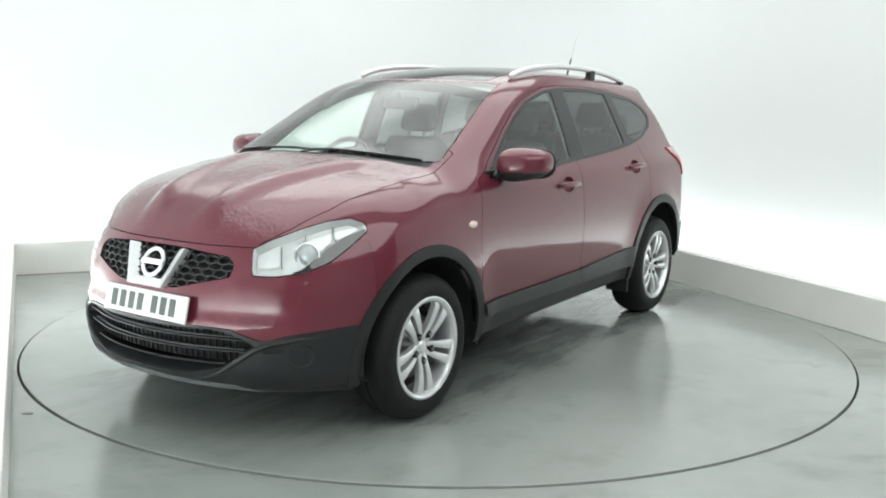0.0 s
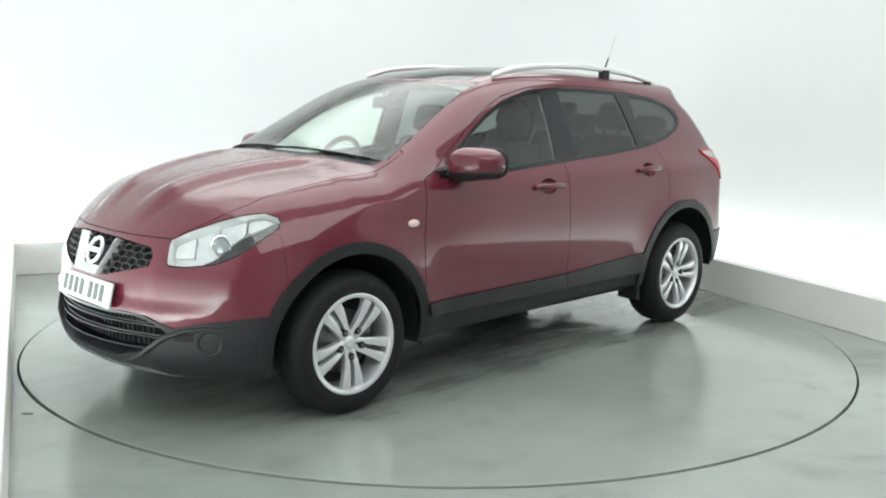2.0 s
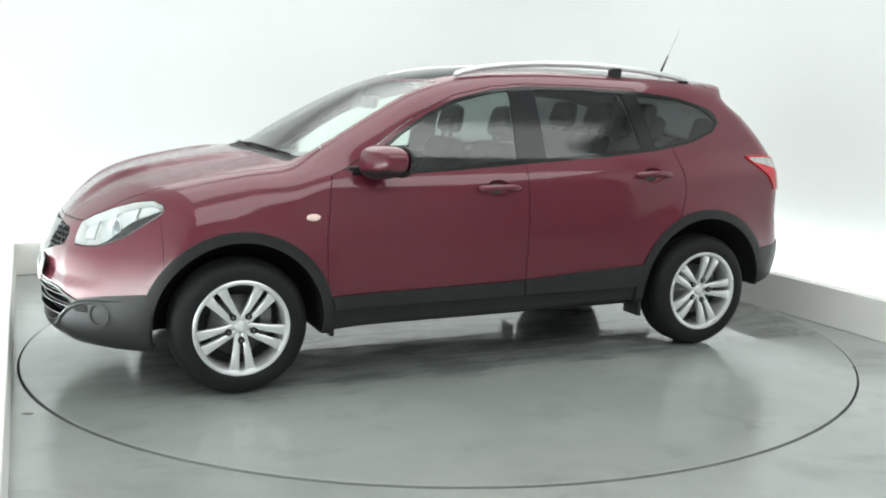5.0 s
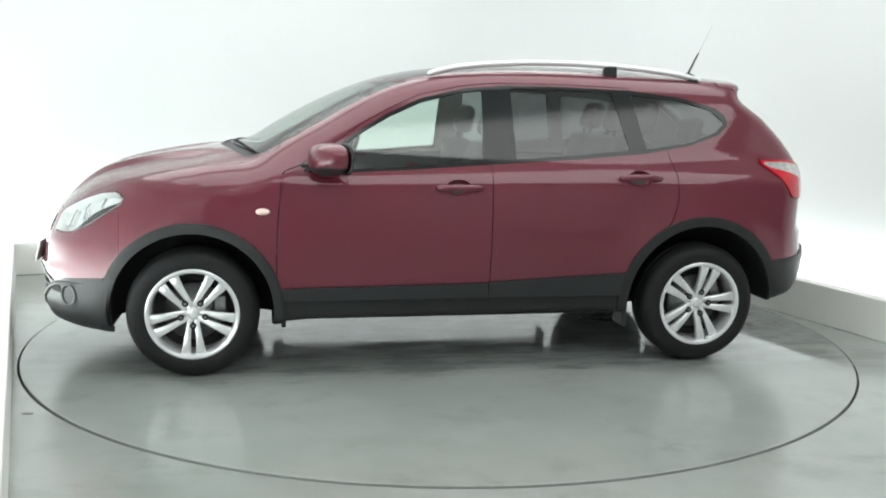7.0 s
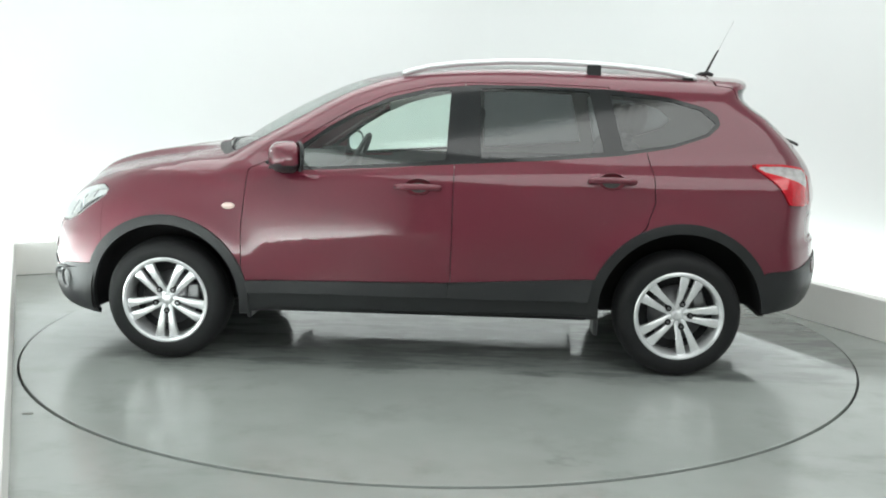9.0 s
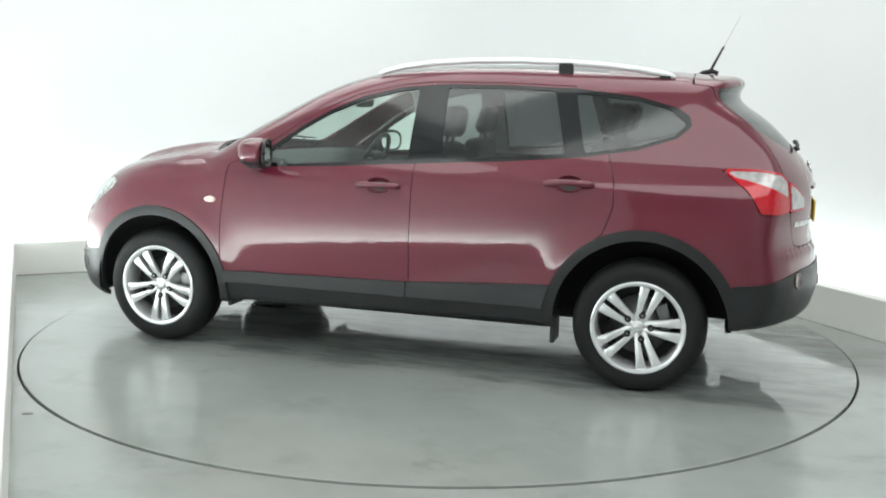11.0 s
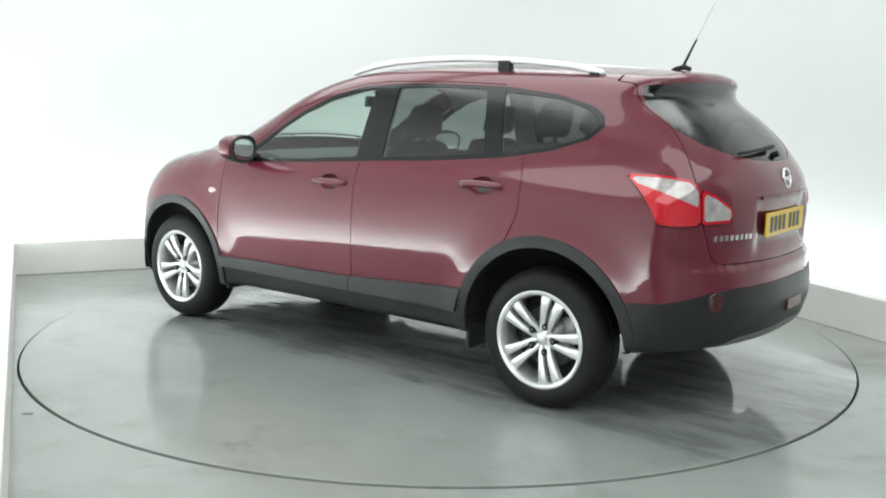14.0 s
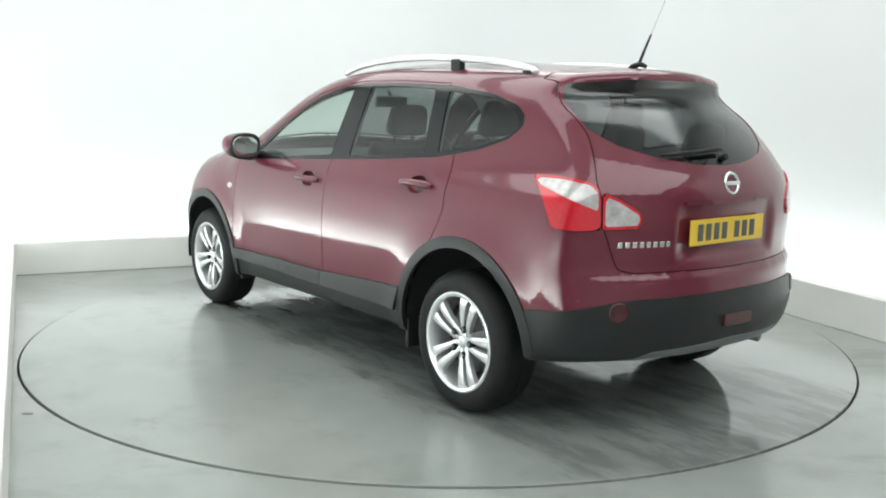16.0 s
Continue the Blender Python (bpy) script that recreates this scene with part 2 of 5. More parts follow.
def tube(bm, points, radius, n=10, flat=1.0):
    """A round bar through points, closed at both ends."""
    pts = [Vector(p) for p in points]
    rings = []
    for i, p in enumerate(pts):
        d = (pts[min(i + 1, len(pts) - 1)] - pts[max(i - 1, 0)]).normalized()
        a = d.cross(Vector((0, 0, 1)))
        a = a.normalized() if a.length > 1e-4 else Vector((1, 0, 0))
        b = a.cross(d)
        r = radius[i] if isinstance(radius, (list, tuple)) else radius
        rings.append([bm.verts.new(p + a * (r * math.cos(2 * math.pi * k / n)) + b * (r * flat * math.sin(2 * math.pi * k / n))) for k in range(n)])
    for p, q in zip(rings, rings[1:]):
        for k in range(n):
            bm.faces.new((p[k], p[(k + 1) % n], q[(k + 1) % n], q[k]))
    bm.faces.new(rings[0][::-1])
    bm.faces.new(rings[-1])
    return rings


def slab(bm, outline, depth, m=None):
    """A plate: an outline in the x-y plane, thickened upwards by depth."""
    a = [bm.verts.new((x, y, 0)) for x, y in outline]
    b = [bm.verts.new((x, y, depth)) for x, y in outline]
    n = len(a)
    bm.faces.new(a[::-1])
    bm.faces.new(b)
    for i in range(n):
        bm.faces.new((a[i], a[(i + 1) % n], b[(i + 1) % n], b[i]))
    if m:
        bmesh.ops.transform(bm, matrix=m, verts=a + b)
    return a + b


# ---- the studio ----
RING_R = 2.455


def studio():
    # floor: a sheet with a round hole for the turntable
    bm = bmesh.new()
    n, m = 144, 1
    radii = [RING_R + 0.003, RING_R + 0.005, 3.2, 5.0, 9.0, 16.0]
    rings = [[bm.verts.new((r * math.cos(2 * math.pi * i / n), r * math.sin(2 * math.pi * i / n), -0.05 if k == 0 else -0.007)) for i in range(n)] for k, r in enumerate(radii)]
    for p, q in zip(rings, rings[1:]):
        for i in range(n):
            bm.faces.new((p[i], q[i], q[(i + 1) % n], p[(i + 1) % n]))
    ground = part("floor", bm, FLOOR)
    bm = bmesh.new()
    box(bm, (-1.892, -1.732, -0.008), (-1.845, -1.716, -0.004), 0.001)
    part("scuff", bm, SEALANT, ground, "small dark scuff")
    tagged(ground, "grey-green painted concrete studio floor with damp stains", "floor", kind="structure")
    bm = bmesh.new()
    lathe(bm, [(RING_R - 0.10, 0), (RING_R + 0.10, 0)], n, pose(0, 0, -0.045, 90))
    tagged(part("floor_groove", bm, GROOVE), "dark gap round the turntable's edge", "floor", kind="structure")

    # low plinths that hide the lamps, on three sides of the bay
    def plinth(name, lo, hi):
        bm = bmesh.new()
        box(bm, lo, hi, 0.008)
        ob = part(name, bm, PLINTH)
        ob.matrix_world = BAY_M
        return tagged(ob, "low pale grey painted plinth along the stage's edge", "plinth", kind="structure")

    plinth("plinth_back", (-0.10, -0.10, -0.009), (BAY_W + 0.10, 0, 0.255))
    plinth("plinth_right", (BAY_W, 0.002, -0.009), (BAY_W + 0.10, 6.0, 0.255))
    plinth("plinth_left", (-0.10, 0.002, -0.009), (0, 7.2, 0.255))
    def joint(lo, hi):
        bm = bmesh.new()
        box(bm, lo, hi)
        ob = part("trim", bm, SEALANT)
        ob.matrix_world = BAY_M
        tagged(ob, "thin grimy joint between plinth and floor", "trim", kind="structure")

    joint((0.004, 0.0, -0.008), (BAY_W - 0.004, 0.005, -0.002))
    # backdrop: one sheet bent round the bay, with wide curved corners and a curved head
    path, g, r = [], 0.55, 1.1
    path += [(-g, 7.4), (-g, 5.4), (-g, 3.5), (-g, 2.0)]
    path += [(-g + r - r * math.cos(a), -g + r - r * math.sin(a)) for a in [math.pi / 2 * i / 14 for i in range(15)]]
    path += [(BAY_W / 2, -g)]
    path += [(BAY_W + g - r + r * math.sin(a), -g + r - r * math.cos(a)) for a in [math.pi / 2 * i / 14 for i in range(15)]]
    path += [(BAY_W + g, 2.0), (BAY_W + g, 4.0), (BAY_W + g, 6.6)]
    bm = bmesh.new()
    cols = []
    for i, (a, b) in enumerate(path):
        cols.append([bm.verts.new((a, b, z)) for z in (-0.009, 0.6, 1.2, 2.0, 2.8, 3.4)])
    for p, q in zip(cols, cols[1:]):
        for k in range(5):
            bm.faces.new((p[k], p[k + 1], q[k + 1], q[k]))
    ob = part("backdrop", bm, WALL, smooth=True)
    sol = ob.modifiers.new("thickness", "SOLIDIFY")
    sol.thickness, sol.offset = 0.04, 0
    ob.matrix_world = BAY_M
    tagged(ob, "seamless white studio backdrop with curved corners", "backdrop", kind="structure")

    def slab_box(name, lo, hi, mat, label, cat):
        bm = bmesh.new()
        box(bm, lo, hi)
        ob = part(name, bm, mat)
        ob.matrix_world = BAY_M
        tagged(ob, label, cat, kind="structure")

    # unseen shell added round the bay; its pale colour throws light back at the car
    slab_box("wall_back", (-4.1, -2.2, -0.009), (9.1, -2.0, 3.6), ROOM, "plain pale wall, unseen, added to bounce light", "wall")
    slab_box("wall_front", (-4.1, 11.0, -0.009), (9.1, 11.2, 3.6), ROOM, "plain pale wall, unseen, added to bounce light", "wall")
    slab_box("wall_left", (-4.3, -2.2, -0.009), (-4.1, 11.2, 3.6), ROOM, "plain pale wall, unseen, added to bounce light", "wall")
    slab_box("wall_right", (9.1, -2.2, -0.009), (9.3, 11.2, 3.6), ROOM, "plain pale wall, unseen, added to bounce light", "wall")
    slab_box("ceiling", (-4.3, -2.2, 3.45), (9.3, 11.2, 3.6), ROOM, "plain white ceiling, unseen, added to bounce light", "ceiling")


studio()


def turntable():
    root = new("turntable")
    bm = bmesh.new()
    n = 144
    rings = [[bm.verts.new((r * math.cos(2 * math.pi * i / n), r * math.sin(2 * math.pi * i / n), z)) for i in range(n)] for r, z in ((0.4, 0), (1.0, 0), (1.7, 0), (RING_R - 0.052, 0))]
    bm.faces.new(rings[0])
    for p, q in zip(rings, rings[1:]):
        for i in range(n):
            bm.faces.new((p[i], q[i], q[(i + 1) % n], p[(i + 1) % n]))
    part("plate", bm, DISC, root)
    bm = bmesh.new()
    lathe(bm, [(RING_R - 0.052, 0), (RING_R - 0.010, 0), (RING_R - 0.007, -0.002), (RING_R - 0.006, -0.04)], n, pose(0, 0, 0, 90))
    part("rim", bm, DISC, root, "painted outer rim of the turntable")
    return tagged(root, "round floor turntable with damp grey-green painted top", "turntable")


TURNTABLE = turntable()

# ---- the car's body as one smooth solid: x forward, y to its left, z up ----
WHEEL_F, WHEEL_R, WHEEL_Z, HUB_Z = 1.447, -1.318, 0.345, 0.336
TOP_X = [-2.40, -1.90, -1.70, -1.40, -1.00, -0.60, -0.20, 0.10, 0.30, 0.50, 0.70, 0.90, 1.05, 1.16, 1.24, 1.38, 1.54, 1.70, 1.86, 2.02, 2.14, 2.22, 2.29, 2.40]
TOP_Z = [1.540, 1.585, 1.600, 1.620, 1.640, 1.650, 1.645, 1.626, 1.596, 1.544, 1.464, 1.364, 1.276, 1.205, 1.182, 1.172, 1.150, 1.122, 1.083, 1.020, 0.942, 0.876, 0.795, 0.640]
SIDE_Z = [0.10, 0.20, 0.30, 0.42, 0.55, 0.66, 0.80, 0.92, 1.00, 1.06, 1.11, 1.20, 1.35, 1.50, 1.60, 1.75]
SIDE_Y = [0.820, 0.853, 0.881, 0.902, 0.9105, 0.9175, 0.9165, 0.907, 0.896, 0.879, 0.850, 0.818, 0.758, 0.690, 0.636, 0.550]
FRONT_Z = [0.10, 0.20, 0.26, 0.34, 0.45, 0.58, 0.70, 0.80, 0.95, 1.30]
FRONT_X = [2.06, 2.20, 2.27, 2.30, 2.30, 2.305, 2.29, 2.255, 2.16, 1.90]
REAR_Z = [0.15, 0.28, 0.36, 0.46, 0.57, 0.66, 0.78, 0.97, 1.10, 1.21, 1.36, 1.50, 1.55, 1.62, 1.75]
REAR_X = [-1.80, -1.96, -2.11, -2.165, -2.178, -2.165, -2.155, -2.155, -2.125, -2.045, -1.895, -1.735, -1.765, -1.76, -1.70]


CURVES = {}


def soft(x, xs, ys, blur=0.03):
    """A smooth curve through points, kept as a fine table."""
    key = (tuple(xs), tuple(ys), blur)
    if key not in CURVES:
        a, b = np.array(xs, float), np.array(ys, float)
        d = np.diff(b) / np.diff(a)
        m = np.concatenate([d[:1], (d[:-1] * np.diff(a)[1:] + d[1:] * np.diff(a)[:-1]) / (a[2:] - a[:-2]), d[-1:]])
        u = np.arange(a[0], a[-1], 0.002)
        k = np.clip(np.searchsorted(a, u, "right") - 1, 0, len(a) - 2)
        h = a[k + 1] - a[k]
        t = (u - a[k]) / h
        v = (1 + 2 * t) * (1 - t) ** 2 * b[k] + t * (1 - t) ** 2 * h * m[k] + t * t * (3 - 2 * t) * b[k + 1] + t * t * (t - 1) * h * m[k + 1]
        w = np.exp(-0.5 * (np.arange(-3 * blur, 3 * blur, 0.002) / blur) ** 2)
        n = len(w) // 2
        v = np.convolve(np.pad(v, (n, len(w) - 1 - n), mode="reflect", reflect_type="odd"), w / w.sum(), "valid")
        CURVES[key] = (u, v)
    return np.interp(x, *CURVES[key])


def smax(a, b, k):
    h = np.maximum(k - np.abs(a - b), 0) / k
    return np.maximum(a, b) + h * h * k / 4


def wide(y):
    """The half width at which the outlines below are drawn, for a true distance from the middle."""
    y = np.abs(y)
    return y + 0.045 * np.clip(y / 0.35, 0, 1)


def body(P):
    """Below zero inside the car's body."""
    x, y, z = P[:, 0], wide(P[:, 1]), P[:, 2]
    low = np.clip((z - 1.0) / 0.2, 0, 1)
    low = low * low * (3 - 2 * low)
    taper = soft(x, [-2.5, -2.3, -1.9, -1.5, -1.0, 1.3, 1.7, 2.1, 2.4, 2.6], [0.91, 0.93, 0.965, 0.99, 1, 1, 0.985, 0.95, 0.92, 0.91], 0.1)
    cabin = soft(x, [-2.5, -2.3, -1.9, -1.5, -0.9, -0.3, 0.4, 0.8, 1.2, 2.6], [0.85, 0.87, 0.91, 0.955, 0.99, 1, 0.995, 0.985, 0.99, 0.99], 0.1)
    half = soft(z, SIDE_Z, SIDE_Y) * (taper * (1 - low) + cabin * low)
    for wx in (WHEEL_F, WHEEL_R):
        r = np.hypot(x - wx, z - WHEEL_Z)
        half = half + 0.022 * np.exp(-((r - 0.45) / 0.10) ** 2) * (z < 1.05)
    crown = soft(x, [-2.5, -1.0, 0.0, 0.4, 0.8, 1.15, 1.35, 1.9, 2.3, 2.6], [0.05, 0.055, 0.052, 0.068, 0.092, 0.068, 0.045, 0.055, 0.04, 0.035], 0.07)
    top = soft(x, TOP_X, TOP_Z, 0.035) - crown * (y / 0.62) ** 2.2
    # the bonnet's raised middle, between two creases that spread towards the screen
    fold = np.interp(x, [1.25, 1.45, 2.05, 2.2], [0, 1, 1, 0])
    crease = 0.235 + 0.22 * (2.1 - x) / 0.8
    top = top - 0.028 * fold * np.clip((y - crease) / 0.06, 0, 1) - 0.016 * fold * np.clip((crease - 0.08 - y) / 0.06, 0, 1)
    front = soft(z, FRONT_Z, FRONT_X) - 0.30 * (y / 0.8) ** 2.6
    # two ledges across the bumper
    front = front + (0.009 * np.clip((0.712 - z) / 0.02, 0, 1) * np.clip((y - 0.46) / 0.06, 0, 1) + 0.018 * np.clip((0.565 - z) / 0.03, 0, 1) * np.clip((0.80 - y) / 0.25, 0, 1)) * np.clip((0.92 - y) / 0.2, 0, 1)
    rear = soft(z, REAR_Z, REAR_X, 0.016) + 0.21 * (y / 0.8) ** 2.6
    # a ledge across the rear bumper, below the tailgate
    rear = rear - 0.018 * np.clip((0.740 - z) / 0.02, 0, 1) * np.clip((0.88 - y) / 0.15, 0, 1)
    # the number plate's recess in the tailgate
    rear = rear + 0.024 * np.clip((0.400 - y) / 0.06, 0, 1) * np.clip((z - 0.775) / 0.04, 0, 1) * np.clip((1.055 - z) / 0.10, 0, 1)
    f_side = (y - half) * 0.96
    slope = soft(x, [-2.5, 0.2, 0.5, 1.05, 1.2, 1.9, 2.3, 2.6], [1, 1, 0.9, 0.86, 0.97, 0.95, 0.75, 0.75], 0.06)
    f = smax(f_side, (z - top) * slope, soft(x, [-2.5, 0.2, 1.0, 1.3, 2.3, 2.6], [0.11, 0.09, 0.10, 0.15, 0.17, 0.18], 0.1))
    f = smax(f, (x - front) * 0.95, 0.16)
    f = smax(f, (rear - x) * np.interp(z, [0.9, 1.15, 1.45, 1.6], [1, 0.8, 0.75, 1]), 0.07)
    bottom = np.interp(x, [-2.2, -1.7, -0.9, 0.9, 1.9, 2.3], [0.375, 0.355, 0.30, 0.28, 0.235, 0.252])
    return smax(f, bottom - z, 0.03)


def gradient(P):
    e = 0.004
    g = np.stack([body(P + np.array(d) * e) - body(P - np.array(d) * e) for d in ((1, 0, 0), (0, 1, 0), (0, 0, 1))], -1)
    return g / (2 * e)


def half_shell(h=0.024):
    """The left half of the body's surface, as vertices and triangles."""
    xs, ys, zs = np.arange(-2.42, 2.45, h), (np.arange(0, 44) - 0.5) * h, np.arange(0.12, 1.76, h)
    X, Y, Z = np.meshgrid(xs, ys, zs, indexing="ij")
    val = body(np.stack([X.ravel(), Y.ravel(), Z.ravel()], -1)).reshape(X.shape)
    s = val < 0
    nx, ny, nz = s.shape
    corner = sum(s[i:nx - 1 + i, j:ny - 1 + j, k:nz - 1 + k].astype(int) for i in (0, 1) for j in (0, 1) for k in (0, 1))
    cells = np.argwhere((corner > 0) & (corner < 8))
    index = -np.ones((nx - 1, ny - 1, nz - 1), int)
    index[tuple(cells.T)] = np.arange(len(cells))
    V = np.stack([xs[cells[:, 0]], ys[cells[:, 1]], zs[cells[:, 2]]], -1) + h / 2
    seam = cells[:, 1] == 0
    for _ in range(8):
        g = gradient(V)
        V = V - 0.8 * g * (body(V) / np.maximum((g * g).sum(1), 0.2))[:, None]
        V[seam, 1] = 0
    quads = []
    for ax in range(3):
        a, b = [k for k in range(3) if k != ax]
        lo = [slice(None)] * 3
        hi = [slice(None)] * 3
        lo[ax], hi[ax] = slice(0, -1), slice(1, None)
        edge = s[tuple(lo)] != s[tuple(hi)]
        for c in np.argwhere(edge):
            if c[a] == 0 or c[b] == 0 or c[a] >= s.shape[a] - 1 or c[b] >= s.shape[b] - 1:
                continue
            q = []
            for da, db in ((0, 0), (1, 0), (1, 1), (0, 1)):
                d = c.copy()
                d[a] -= da
                d[b] -= db
                q.append(index[tuple(d)])
            if min(q) < 0:
                continue
            if s[tuple(c)] != (ax == 1):
                q = q[::-1]
            quads.append(q)
    Q = np.array(quads)
    # a little relaxing along the surface evens out the mesh
    for _ in range(6):
        acc, cnt = np.zeros_like(V), np.zeros(len(V))
        for i in range(4):
            np.add.at(acc, Q[:, i], V[Q[:, (i + 1) % 4]] + V[Q[:, i - 1]])
            np.add.at(cnt, Q[:, i], 2)
        W = V + 0.5 * (acc / np.maximum(cnt, 1)[:, None] - V)
        for _ in range(3):
            g = gradient(W)
            W = W - 0.8 * g * (body(W) / np.maximum((g * g).sum(1), 0.2))[:, None]
        W[seam, 1] = 0
        V = W
    n = gradient(V)
    c = V[Q].mean(1)
    fn = np.cross(V[Q[:, 1]] - V[Q[:, 0]], V[Q[:, 2]] - V[Q[:, 0]])
    flip = (fn * n[Q[:, 0]]).sum(1) < 0
    Q[flip] = Q[flip][:, ::-1]
    F = np.concatenate([Q[:, [0, 1, 2]], Q[:, [0, 2, 3]]])
    return V, F


def clip(V, F, f):
    """Cuts triangles along f = 0: the piece where f < 0 and the piece where f > 0."""
    f = np.where(np.abs(f) < 1e-5, 1e-5, f)
    neg = f[F] < 0
    k = neg.sum(1)
    inside, outside = F[k == 3].tolist(), F[k == 0].tolist()
    extra, made = [], {}

    def cut(a, b):
        key = (a, b) if a < b else (b, a)
        if key not in made:
            t = f[a] / (f[a] - f[b])
            made[key] = len(V) + len(extra)
            extra.append(V[a] + t * (V[b] - V[a]))
        return made[key]

    for tri, one in ((F[k == 1], True), (F[k == 2], False)):
        for t in tri:
            i = [j for j in range(3) if (f[t[j]] < 0) == one][0]
            a, b, c = int(t[i]), int(t[(i + 1) % 3]), int(t[(i + 2) % 3])
            p, q = cut(a, b), cut(a, c)
            (inside if one else outside).append([a, p, q])
            (outside if one else inside).extend([[p, b, c], [p, c, q]])
    W = np.concatenate([V, np.array(extra)]) if extra else V
    return [compact(W, np.array(t, int).reshape(-1, 3)) for t in (inside, outside)]


def compact(V, F):
    if not len(F):
        return np.zeros((0, 3)), np.zeros((0, 3), int)
    used, inv = np.unique(F, return_inverse=True)
    return V[used], inv.reshape(-1, 3)


def poly(u, v, pts):
    """Signed distance to an outline: below zero inside."""
    pts = np.array(pts, float)
    d = np.full(len(u), 1e9)
    inside = np.zeros(len(u), bool)
    for (ax, ay), (bx, by) in zip(pts, np.roll(pts, -1, 0)):
        ex, ey = bx - ax, by - ay
        t = np.clip(((u - ax) * ex + (v - ay) * ey) / (ex * ex + ey * ey + 1e-12), 0, 1)
        d = np.minimum(d, np.hypot(u - ax - t * ex, v - ay - t * ey))
        hit = ((ay > v) != (by > v)) & (u < ex * (v - ay) / (ey if abs(ey) > 1e-12 else 1e-12) + ax)
        inside ^= hit
    return np.where(inside, -d, d)


def rounded(pts, n=3):
    """An outline with its corners cut round."""
    for _ in range(n):
        out = []
        for (ax, ay), (bx, by) in zip(pts, pts[1:] + pts[:1]):
            out += [(ax * 0.85 + bx * 0.15, ay * 0.85 + by * 0.15), (ax * 0.15 + bx * 0.85, ay * 0.15 + by * 0.85)]
        pts = out
    return pts


# outlines: along the side (x, z), on the front and the tail (y, z), round the corners (y -+ x, z)
WINDOWS = [(0.90, 1.062), (0.72, 1.058), (0.30, 1.078), (-0.10, 1.105), (-0.60, 1.135), (-0.99, 1.168), (-1.26, 1.212), (-1.45, 1.275), (-1.515, 1.335), (-1.50, 1.385), (-1.44, 1.425), (-1.24, 1.478), (-0.94, 1.512), (-0.55, 1.525), (-0.22, 1.525), (0.02, 1.505), (0.25, 1.450), (0.43, 1.370), (0.58, 1.282), (0.72, 1.185), (0.85, 1.095)]
PANE_F = [(0.83, 1.084), (0.70, 1.172), (0.58, 1.262), (0.43, 1.350), (0.25, 1.430), (0.02, 1.486), (-0.08, 1.497), (-0.065, 1.128), (0.30, 1.098), (0.60, 1.078)]
PANE_R = [(-0.24, 1.506), (-0.55, 1.508), (-0.82, 1.497), (-0.90, 1.185), (-0.60, 1.158), (-0.25, 1.134)]
PANE_Q = [(-0.93, 1.488), (-1.25, 1.457), (-1.41, 1.412), (-1.49, 1.345), (-1.44, 1.290), (-1.26, 1.230), (-1.00, 1.190)]
DOOR_F = [(1.02, 0.40), (1.02, 0.76), (0.985, 1.06), (0.90, 1.095), (0.73, 1.203), (0.59, 1.298), (0.44, 1.385), (0.26, 1.465), (0.02, 1.517), (-0.155, 1.534), (-0.145, 1.30), (-0.11, 1.11), (-0.10, 0.40)]
DOOR_R = [(-0.10, 0.40), (-0.11, 1.11), (-0.145, 1.30), (-0.155, 1.534), (-0.55, 1.534), (-0.925, 1.522), (-0.965, 1.42), (-1.05, 1.27), (-1.12, 1.19), (-1.16, 1.05), (-1.165, 0.93), (-1.12, 0.80), (-0.99, 0.68), (-0.92, 0.40)]
HEADLAMP = [(-1.61, 0.825), (-1.615, 0.73), (-1.50, 0.728), (-1.33, 0.742), (-1.18, 0.782), (-1.05, 0.845), (-0.955, 0.895), (-0.96, 0.925), (-1.05, 0.945), (-1.18, 0.935), (-1.32, 0.908), (-1.50, 0.862)]
TAIL_OUT = [(-0.87, 1.135), (-1.05, 1.135), (-1.20, 1.118), (-1.255, 1.085), (-1.262, 0.93), (-1.12, 0.925), (-0.99, 0.932), (-0.94, 1.03)]
TAIL_IN = [(-1.272, 1.082), (-1.38, 1.05), (-1.49, 1.00), (-1.505, 0.965), (-1.48, 0.935), (-1.275, 0.930)]
GRILLE = [(-0.01, 0.816), (0.20, 0.814), (0.435, 0.795), (0.470, 0.765), (0.465, 0.715), (0.20, 0.656), (-0.01, 0.640)]
INTAKE = [(-0.01, 0.500), (0.42, 0.505), (0.50, 0.494), (0.595, 0.452), (0.46, 0.350), (0.32, 0.315), (-0.01, 0.305)]
REAR_PANE = [(-0.01, 1.548), (0.28, 1.547), (0.592, 1.525), (0.635, 1.42), (0.637, 1.330), (0.555, 1.265), (0.42, 1.220), (0.17, 1.185), (-0.01, 1.18)]
TAILGATE = [(-0.01, 1.62), (0.50, 1.60), (0.60, 1.55), (0.645, 1.42), (0.648, 1.31), (0.718, 1.12), (0.710, 0.92), (0.655, 0.765), (0.60, 0.75), (-0.01, 0.745)]
GAP = 0.004


def lines(V):
    return V[:, 0], wide(V[:, 1]), V[:, 2]


